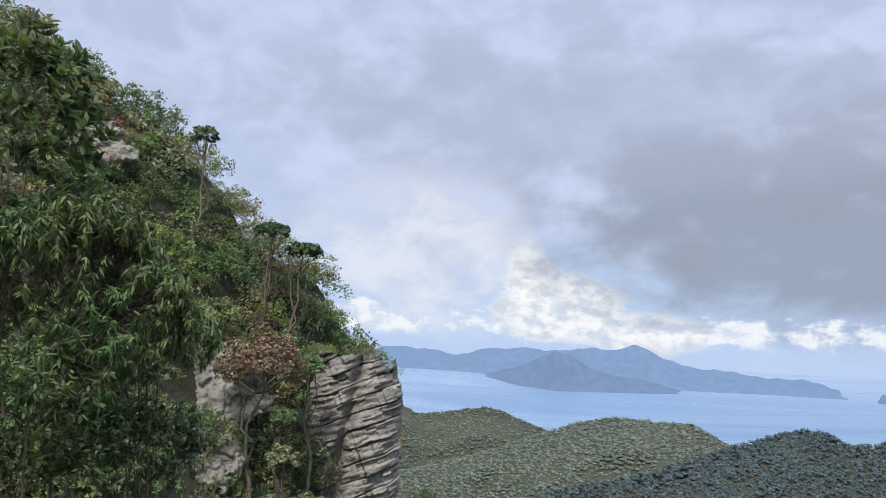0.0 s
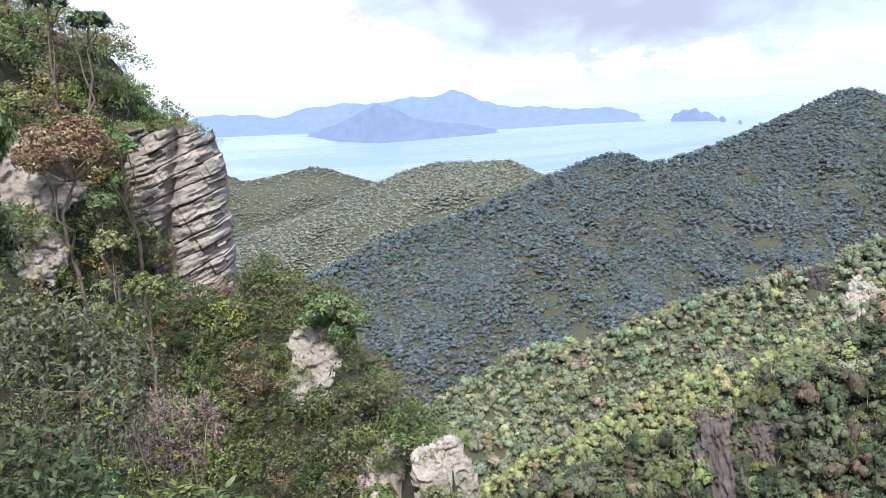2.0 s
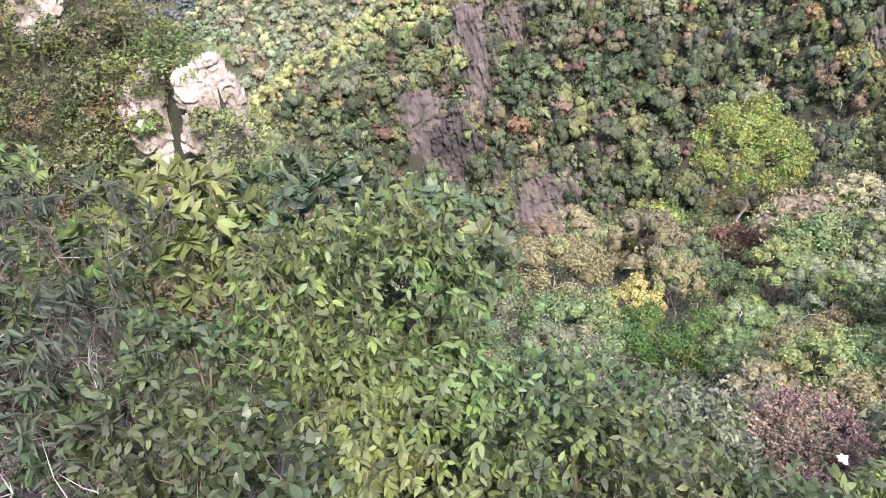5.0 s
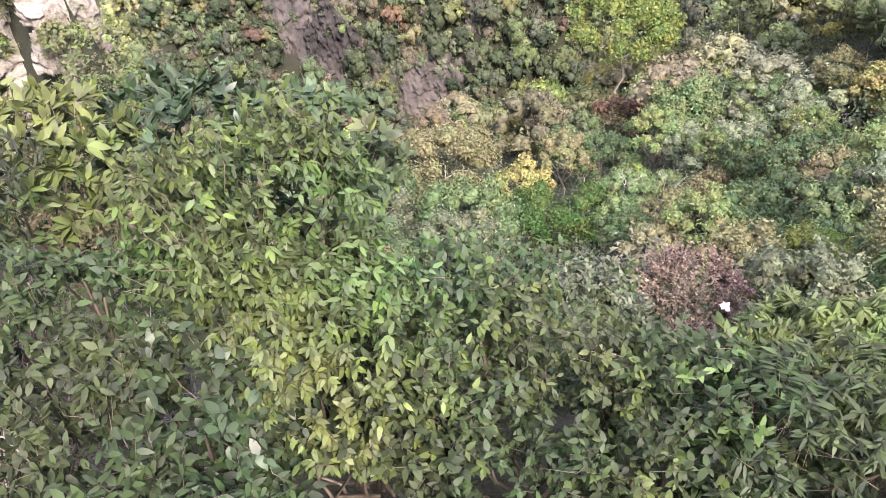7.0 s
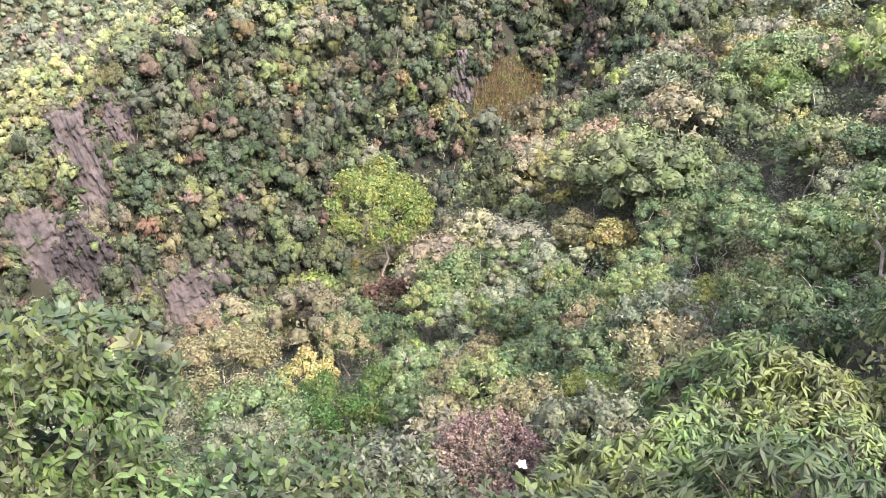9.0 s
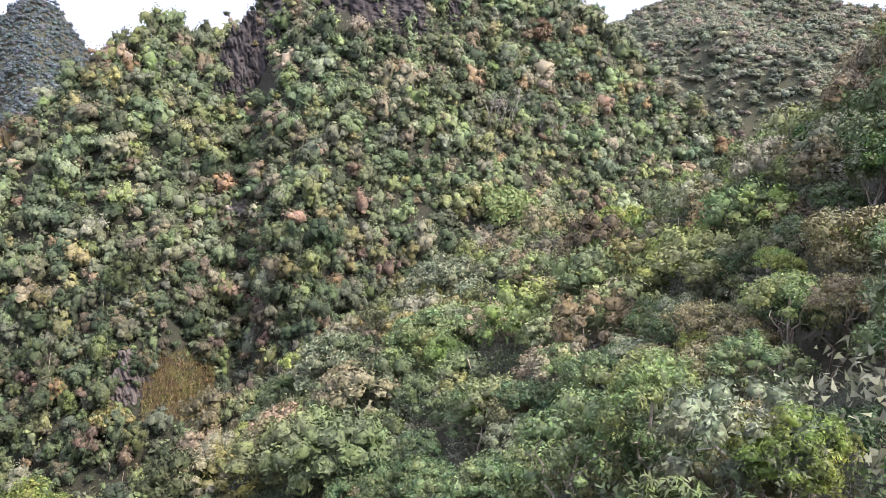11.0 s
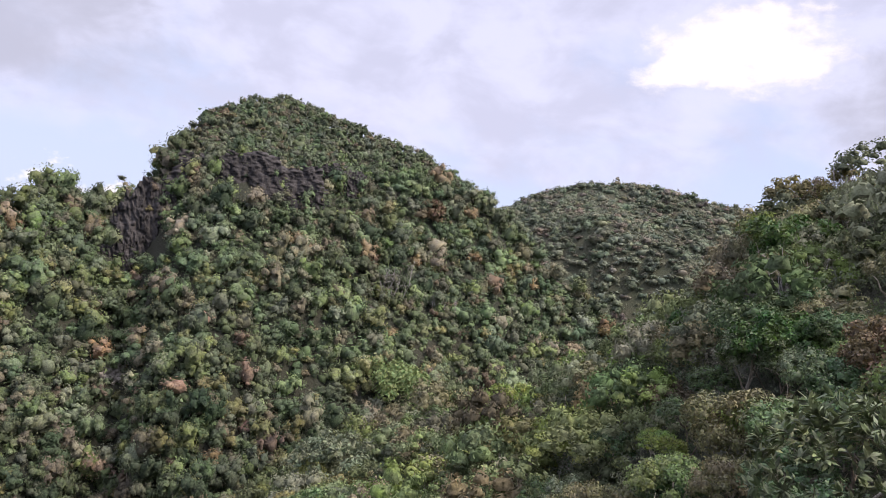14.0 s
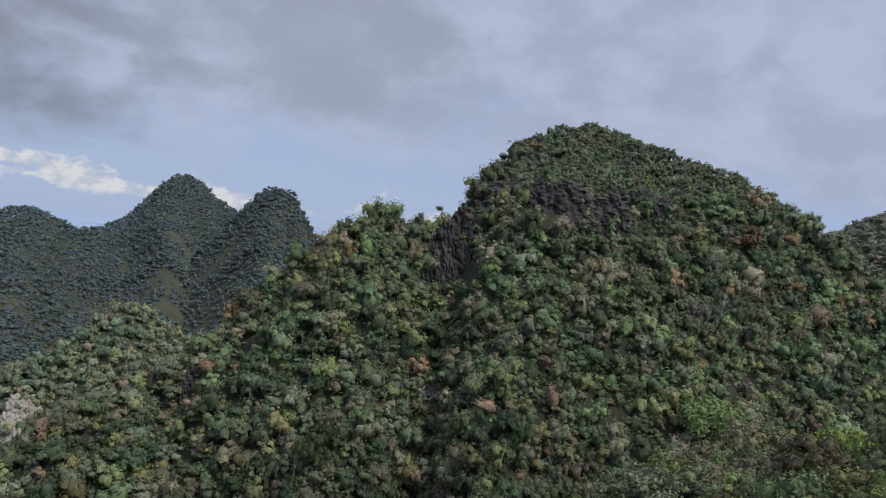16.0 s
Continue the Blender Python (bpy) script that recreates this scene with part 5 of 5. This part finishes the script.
# leafless twigs tangled in the shrubs close below
for az, r, up, size in ((-16.0, 4.2, 0.6, 1.0), (-10.5, 4.0, 0.5, 1.1), (-3.0, 3.9, 0.4, 1.1), (4.5, 3.8, 0.3, 0.9), (-6.0, 4.6, 0.9, 1.1), (2.0, 4.3, 0.6, 1.0), (-13.0, 5.4, 0.9, 1.1), (9.0, 5.6, 0.8, 0.9)):
    one = bare_tree("leafless grey shrub of tangled twigs below the viewpoint", 800 + int(az), 0.9, 1.3, BARK_GREY, 7)
    stand(one, az, r, float(ground(np.array([az]), np.array([r]))[0]) + up, size, 0.0)


def dry_grass(az0, az1, el0, el1, n, seed):
    """Tan grass on an open scar: tufts of narrow blades, as one mesh."""
    r = np.random.default_rng(seed)
    foot = []
    for _ in range(n):
        az, el = r.uniform(az0, az1), r.uniform(el0, el1)
        d, z = meet(az, el)
        foot.append(at(az, d + r.uniform(-1, 1), z))
    p = np.repeat(np.array(foot), 7, axis=0) + r.normal(0, 0.35, (n * 7, 3)) * (1, 1, 0.2)
    lean = unit(r.normal(0, 0.45, p.shape) + (0, 0, 1)) * r.uniform(0.7, 1.6, (len(p), 1))
    side = unit(np.cross(lean, r.normal(size=p.shape))) * 0.10
    v = np.stack([p - side, p + side, p + lean], 1).reshape(-1, 3)
    tint = np.repeat(choose(r, [(4, 0.20, 0.17, 0.075), (3, 0.16, 0.15, 0.06), (2, 0.22, 0.17, 0.10)], len(p)), 3, axis=0)
    tagged(link_mesh("dry_grass", v, np.arange(len(v)).reshape(-1, 3), SCRUB, tint=tint), "tan dry grass on an open scar of the mountainside", "grass", kind="stuff")


dry_grass(60.0, 65.0, -24.4, -19.9, 1900, 91)

# ---- plants close below the viewpoint, leaf by leaf ----


def leaf_blades(r, base, along, size, slim, curl=0.25):
    """Real leaves: five corners, folded on the midrib and curled at the tip."""
    k = len(base)
    t = unit(along)
    side = unit(np.cross(t, np.array([0, 0, 1.0]) + r.normal(0, 0.45, (k, 3))))
    n = np.cross(side, t)
    s = size * r.uniform(0.7, 1.25, (k, 1))
    bend = n * s * curl * r.uniform(0.3, 1.2, (k, 1))
    lo, hi, tip = base + t * s * 0.28, base + t * s * 0.68 - bend * 0.4, base + t * s - bend
    w1, w2 = side * s * slim, side * s * slim * 0.78
    v = np.stack([base, lo + w1, lo - w1, hi + w2, hi - w2, tip], 1).reshape(-1, 3)
    i = np.arange(k)[:, None] * 6
    return v, np.concatenate([i + [[0, 2, 1]], i + [[1, 2, 4]], i + [[1, 4, 3]], i + [[3, 4, 5]]])


def shrub(kind, label, category, az, el, dist, R, squash, twigs, per, size, slim, mat, barkm, seed, style, tips=None, hang=0.4, thick=0.012):
    """A leafy plant: stems fan out from its foot, twigs carry leaves in sprays, whorls or drooping tufts."""
    r = np.random.default_rng(seed)
    size, twigs = size * 0.60, int(twigs * 1.7)
    a, e = radians(az), radians(el)
    c = np.array([math.sin(a) * math.cos(e), math.cos(a) * math.cos(e), math.sin(e)]) * dist
    flat_r = math.hypot(c[0], c[1])
    gz = float(ground(np.array([az]), np.array([flat_r]))[0])
    foot = np.array([c[0] * 1.02, c[1] * 1.02, min(gz, c[2] - R * squash) - 0.15])
    thing = new(kind)
    thing.location = foot
    tagged(thing, label, category)
    c = c - foot
    d = unit(r.normal(size=(twigs, 3)) + (0, 0, 0.35))
    ends = c + d * R * (1, 1, squash) * r.uniform(0.84 if style == "tuft" and hang > 0.52 else 0.55, 1.0, (twigs, 1)) ** 0.6
    if style == "dome":
        knobs = c + unit(r.normal(size=(14, 3)) + (0, 0, 0.6)) * R * 0.74 * (1, 1, squash)
        q = knobs[r.integers(0, 14, twigs)]
        ends = q + unit(r.normal(size=(twigs, 3)) + unit(q - c) * 0.9 + (0, 0, 0.5)) * R * 0.42 * r.uniform(0.8, 1.0, (twigs, 1))
    hubs = c + r.normal(0, 0.3, (7, 3)) * R * (1, 1, squash * 0.6) - (0, 0, 0.25 * R * squash)
    stems = [tube(wiggle(r, (r.normal(0, 0.08), r.normal(0, 0.08), -0.3), h, 7, 0.05), np.linspace(1.0, 0.45, 7) * thick * 1.7, 5) for h in hubs]
    v, f = join(stems)
    link_mesh("stem", v, f, barkm, thing, smooth=True)
    bits, base, along, kinds = [], [], [], []
    for q in ends:
        h = hubs[np.argmin(((hubs - q) ** 2).sum(1))]
        line = wiggle(r, h, q, 5, 0.08)
        bits.append(tube(line[2:], np.linspace(0.6, 0.25, 3) * thick * 0.45, 3))
        ax = unit(line[-1] - line[-2])
        if style == "spray":
            u = r.uniform(0.35, 1.0, per)
            p = np.array([np.interp(u, np.linspace(0, 1, 5), line[:, i]) for i in range(3)]).T
            dirs = unit(ax * 0.6 + r.normal(0, 0.7, (per, 3)) + (0, 0, -hang))
        else:
            u = r.uniform(0.86, 1.0, per)
            p = np.array([np.interp(u, np.linspace(0, 1, 5), line[:, i]) for i in range(3)]).T
            ang = r.uniform(0, 2 * np.pi, per)
            s1 = unit(np.cross(ax, (0.3, 0.5, 0.8)))
            s2 = np.cross(ax, s1)
            dirs = unit(s1 * np.cos(ang)[:, None] + s2 * np.sin(ang)[:, None] + (ax * 0.45 if style == "rosette" else ax * 0.3) + (0, 0, 0.25 if style == "rosette" else -hang))
        base.append(p), along.append(dirs), kinds.append(np.full(per, r.uniform() < ((0.28 if style == "dome" else 0.22) if tips else 0.0)))
    v, f = join(bits)
    tagged(link_mesh("twig", v, f, barkm, thing), kind="stuff")
    base, along, kinds = np.concatenate(base), np.concatenate(along), np.concatenate(kinds)
    curl = 0.75 if style == "dome" else 0.25
    v, f = leaf_blades(r, base[~kinds], along[~kinds], size, slim, curl)
    link_mesh("leaves", v, f, mat, thing)
    if kinds.any():
        v, f = leaf_blades(r, base[kinds], along[kinds], size * 1.05, slim, curl)
        link_mesh("young_leaves", v, f, tips, thing, label="fresh yellow-green young leaves")
    return thing


GLOSSY = leaf_mat("glossy_dark_leaves", (0.044, 0.072, 0.036), 0.2, 0.40, 0.28, 0.0)
FRESH = leaf_mat("fresh_green_leaves", (0.100, 0.144, 0.051), 0.35, 0.50, 0.28, 0.0)
YOUNG = leaf_mat("young_yellow_leaves", (0.153, 0.208, 0.072), 0.45, 0.53, 0.28, 0.0)
LONG = leaf_mat("long_green_leaves", (0.104, 0.150, 0.052), 0.3, 0.53, 0.28, 0.0)
DUSKY = leaf_mat("dusky_grey_leaves", (0.034, 0.048, 0.028), 0.15, 0.63, 0.22, 0.0)
SMALL = leaf_mat("small_green_leaves", (0.046, 0.071, 0.030), 0.3, 0.53, 0.28, 0.0)

shrub("shrub", "bright green shrub with hanging oval leaves", "shrub", 19.5, -42.9, 5.2, 0.95, 0.95, 260, 24, 0.122, 0.2, FRESH, BARK_DARK, 1, "spray", YOUNG, 1.1)
shrub("shrub", "bright green shrub with hanging oval leaves", "shrub", 25.2, -53.0, 5.0, 0.8, 0.9, 230, 24, 0.12, 0.2, FRESH, BARK_DARK, 2, "spray", YOUNG, 1.1)
shrub("shrub", "green shrub with hanging oval leaves", "shrub", 35.9, -54.2, 5.2, 0.95, 0.8, 130, 20, 0.119, 0.24, SMALL, BARK_DARK, 3, "spray", FRESH, 0.4)
shrub("shrub", "glossy dark shrub with leaves in whorls", "shrub", 16.4, -35.7, 7.2, 0.80, 0.6, 66, 14, 0.235, 0.2, GLOSSY, BARK_DARK, 4, "rosette")
shrub("shrub", "glossy dark shrub with leaves in whorls", "shrub", 25.4, -39.5, 7.0, 0.90, 0.7, 78, 14, 0.235, 0.2, GLOSSY, BARK_DARK, 5, "rosette", LONG)
shrub("shrub", "glossy green shrub with leaves in whorls", "shrub", 4.5, -34.2, 7.0, 0.85, 0.55, 66, 13, 0.24, 0.2, LONG, BARK_DARK, 6, "rosette", FRESH)
shrub("shrub", "dusky narrow-leaved shrub with bare tangled twigs", "shrub", -3.3, -32.9, 6.2, 0.85, 0.7, 90, 11, 0.169, 0.102, DUSKY, BARK_DARK, 7, "tuft", None, 0.5)
shrub("shrub", "dusky narrow-leaved shrub with bare tangled twigs", "shrub", -7.8, -40.7, 5.6, 0.85, 0.8, 90, 9, 0.169, 0.102, DUSKY, BARK_DARK, 8, "tuft", None, 0.5)
shrub("shrub", "low green shrub under tangled twigs", "shrub", 0.6, -45.2, 5.4, 0.80, 0.7, 76, 14, 0.138, 0.24, SMALL, BARK_DARK, 9, "spray")
shrub("shrub", "low dark green shrub with broad leaves", "shrub", 9.3, -52.3, 5.0, 0.80, 0.7, 76, 14, 0.149, 0.26, GLOSSY, BARK_DARK, 10, "spray")
shrub("shrub", "green shrub with small leaves below the viewpoint", "shrub", 49.2, -58.7, 5.2, 0.95, 0.7, 104, 18, 0.115, 0.24, SMALL, BARK_DARK, 11, "spray", FRESH)
shrub("shrub", "green shrub with small leaves below the viewpoint", "shrub", 62.7, -58.1, 5.0, 0.9, 0.7, 104, 18, 0.115, 0.24, SMALL, BARK_DARK, 12, "spray", FRESH)
shrub("shrub", "dark green shrub with oval leaves below the viewpoint", "shrub", 42.9, -51.3, 7.0, 1.0, 0.7, 104, 16, 0.138, 0.24, SMALL, BARK_DARK, 13, "spray")
shrub("tree", "long-leaved green tree with drooping tufts", "tree", 79.2, -49.6, 6.8, 1.0, 0.75, 420, 26, 0.15, 0.125, LONG, BARK_DARK, 14, "dome", FRESH, 0.6)
shrub("tree", "long-leaved green tree with drooping tufts", "tree", 88.6, -44.6, 7.6, 1.25, 0.75, 420, 26, 0.15, 0.125, LONG, BARK_DARK, 15, "dome", FRESH, 0.6)
shrub("tree", "long-leaved dark green tree with drooping tufts", "tree", 102.8, -33.5, 7.8, 1.15, 0.75, 380, 26, 0.15, 0.125, LONG, BARK_DARK, 16, "dome", FRESH, 0.6)
shrub("shrub", "long-leaved low shrub with reddish twigs", "shrub", 80.4, -55.0, 5.4, 1.0, 0.7, 104, 18, 0.181, 0.102, SMALL, BARK_DARK, 17, "tuft", None, 0.5)
shrub("shrub", "grey-green shrub below the pink-brown shrub", "shrub", 51.5, -51.3, 8.5, 0.95, 0.7, 104, 18, 0.138, 0.22, leaf_mat("bluish_leaves", (0.095, 0.125, 0.080)), BARK_DARK, 18, "spray")
shrub("shrub", "pink-brown shrub covered in dry seed heads", "shrub", 62.8, -47.8, 10.0, 0.74, 0.75, 247, 40, 0.052, 0.32, LEAF["pink"], BARK_DARK, 19, "spray", None, 0.0)
shrub("shrub", "pink-brown low shrub with dry seed heads", "shrub", 64.1, -51.1, 9.5, 0.5, 0.55, 161, 44, 0.05, 0.3, LEAF["pink"], BARK_DARK, 20, "spray", None, 0.0)
shrub("tree", "large long-leaved dark tree with bent brown trunk", "tree", -26.5, -0.05, 11.5, 1.7, 0.95, 480, 24, 0.2, 0.125, LONG, BARK_DARK, 21, "dome", FRESH, 0.6, 0.02)
shrub("tree", "long-leaved dark tree with drooping tufts", "tree", -20.9, -1.59, 13.0, 1.15, 0.9, 260, 24, 0.2, 0.125, LONG, BARK_DARK, 22, "dome", FRESH, 0.6, 0.018)
shrub("tree", "yellow-green tree with whorled leaves", "tree", -30.5, 12.7, 12.0, 1.35, 1.1, 120, 18, 0.272, 0.2, YOUNG, BARK_DARK, 23, "rosette", FRESH, 0.3, 0.018)
shrub("shrub", "green leafy bush at the foot of the dark tree", "shrub", -25.8, -8.7, 10.5, 1.1, 0.7, 104, 18, 0.138, 0.24, FRESH, BARK_DARK, 24, "spray", YOUNG)
shrub("shrub", "grey-green small-leaved bush on the near slope", "shrub", -16.0, -16.2, 9.5, 1.25, 0.9, 161, 20, 0.115, 0.24, leaf_mat("sage_leaves", (0.070, 0.084, 0.049)), BARK_DARK, 25, "spray")
shrub("shrub", "dark green bush on the near slope", "shrub", -20.4, -23.4, 8.0, 1.1, 0.8, 123, 18, 0.138, 0.24, SMALL, BARK_DARK, 26, "spray")
shrub("shrub", "russet twiggy bush on the near slope", "shrub", -8.8, -20.7, 12.0, 0.9, 0.8, 114, 16, 0.092, 0.22, LEAF["pink"], BARK_GREY, 27, "spray")
shrub("shrub", "yellow-green leafy bush on the near slope", "shrub", -9.1, -28.4, 8.0, 0.95, 0.6, 80, 16, 0.203, 0.17, FRESH, BARK_DARK, 28, "tuft", YOUNG, 0.3)
shrub("shrub", "pale-leaved open shrub in front of a dark thicket", "shrub", 116.9, -10.9, 11.0, 1.5, 0.75, 104, 18, 0.24, 0.17, leaf_mat("pale_green_leaves", (0.11, 0.14, 0.07)), BARK_DARK, 29, "rosette", None, 0.4, 0.007)
shrub("shrub", "fresh green leafy shrub at the edge of the view", "shrub", 121.9, -15.3, 7.0, 0.6, 0.6, 48, 16, 0.256, 0.16, FRESH, BARK_DARK, 30, "rosette")

shrub("shrub", "dark green long-leaved shrub close below the viewpoint", "shrub", 93.5, -49.1, 5.6, 1.0, 0.7, 112, 20, 0.181, 0.102, SMALL, BARK_DARK, 31, "tuft", None, 0.5)
shrub("shrub", "green shrub close below the viewpoint", "shrub", 70.6, -56.6, 5.4, 0.95, 0.7, 104, 18, 0.138, 0.24, SMALL, BARK_DARK, 32, "spray", FRESH)
shrub("shrub", "dark green shrub close below the viewpoint", "shrub", 22.7, -59.7, 5.0, 0.95, 0.7, 95, 18, 0.138, 0.24, SMALL, BARK_DARK, 33, "spray")
shrub("shrub", "leafy green bush under the dark tree", "shrub", -29.4, -4.7, 10.0, 1.1, 0.8, 114, 18, 0.138, 0.22, FRESH, BARK_DARK, 37, "spray")
shrub("shrub", "leafy dark bush under the drooping tree", "shrub", -20.3, -7.1, 11.5, 1.0, 0.7, 114, 18, 0.138, 0.22, SMALL, BARK_DARK, 38, "spray", FRESH)
shrub("shrub", "long-leaved green shrub between drooping trees", "shrub", 94.0, -45.5, 6.6, 1.0, 0.75, 240, 22, 0.115, 0.12, LONG, BARK_DARK, 39, "tuft", FRESH, 0.7)
shrub("shrub", "yellow-green narrow-leaved shrub close to the viewpoint", "shrub", -13.7, -32.5, 6.4, 0.85, 0.7, 88, 16, 0.232, 0.111, FRESH, BARK_DARK, 34, "tuft", YOUNG, 0.7)
shrub("shrub", "dark glossy narrow-leaved shrub close to the viewpoint", "shrub", -18.2, -38.7, 5.6, 0.9, 0.7, 88, 16, 0.232, 0.111, GLOSSY, BARK_DARK, 35, "tuft", None, 0.7)
shrub("shrub", "tangled dark green shrub close to the viewpoint", "shrub", -1.3, -54.0, 4.8, 0.9, 0.7, 104, 16, 0.138, 0.2, SMALL, BARK_DARK, 36, "spray")


def white_flower(az, el, dist, seed):
    r = np.random.default_rng(seed)
    a, e = radians(az), radians(el)
    c = np.array([math.sin(a) * math.cos(e), math.cos(a) * math.cos(e), math.sin(e)]) * dist
    thing = new("white_flower")
    thing.location = c
    tagged(thing, "large white flower on a thin stem", "flower", group="white flowers")
    ang = np.linspace(0, 2 * np.pi, 6, endpoint=False)
    v, f = leaf_blades(r, np.zeros((6, 3)), np.stack([np.cos(ang), np.sin(ang), np.full(6, 0.5)], -1), 0.075, 0.3)
    link_mesh("petals", v, f, WHITE, thing)
    v, f = tube(wiggle(r, (0, 0, 0), (0.05, 0.08, -0.9), 5, 0.05), np.linspace(0.006, 0.01, 5), 4)
    link_mesh("stem", v, f, BARK_DARK, thing)


WHITE = leaf_mat("white_petals", (0.78, 0.78, 0.72))
for i, (az, el) in enumerate(((62.7, -50.3), (63.7, -50.1), (61.7, -50.8), (67.4, -49.4), (66.5, -48.0), (64.0, -52.1), (63.3, -52.0))):
    white_flower(az, el, 9.6, 60 + i)
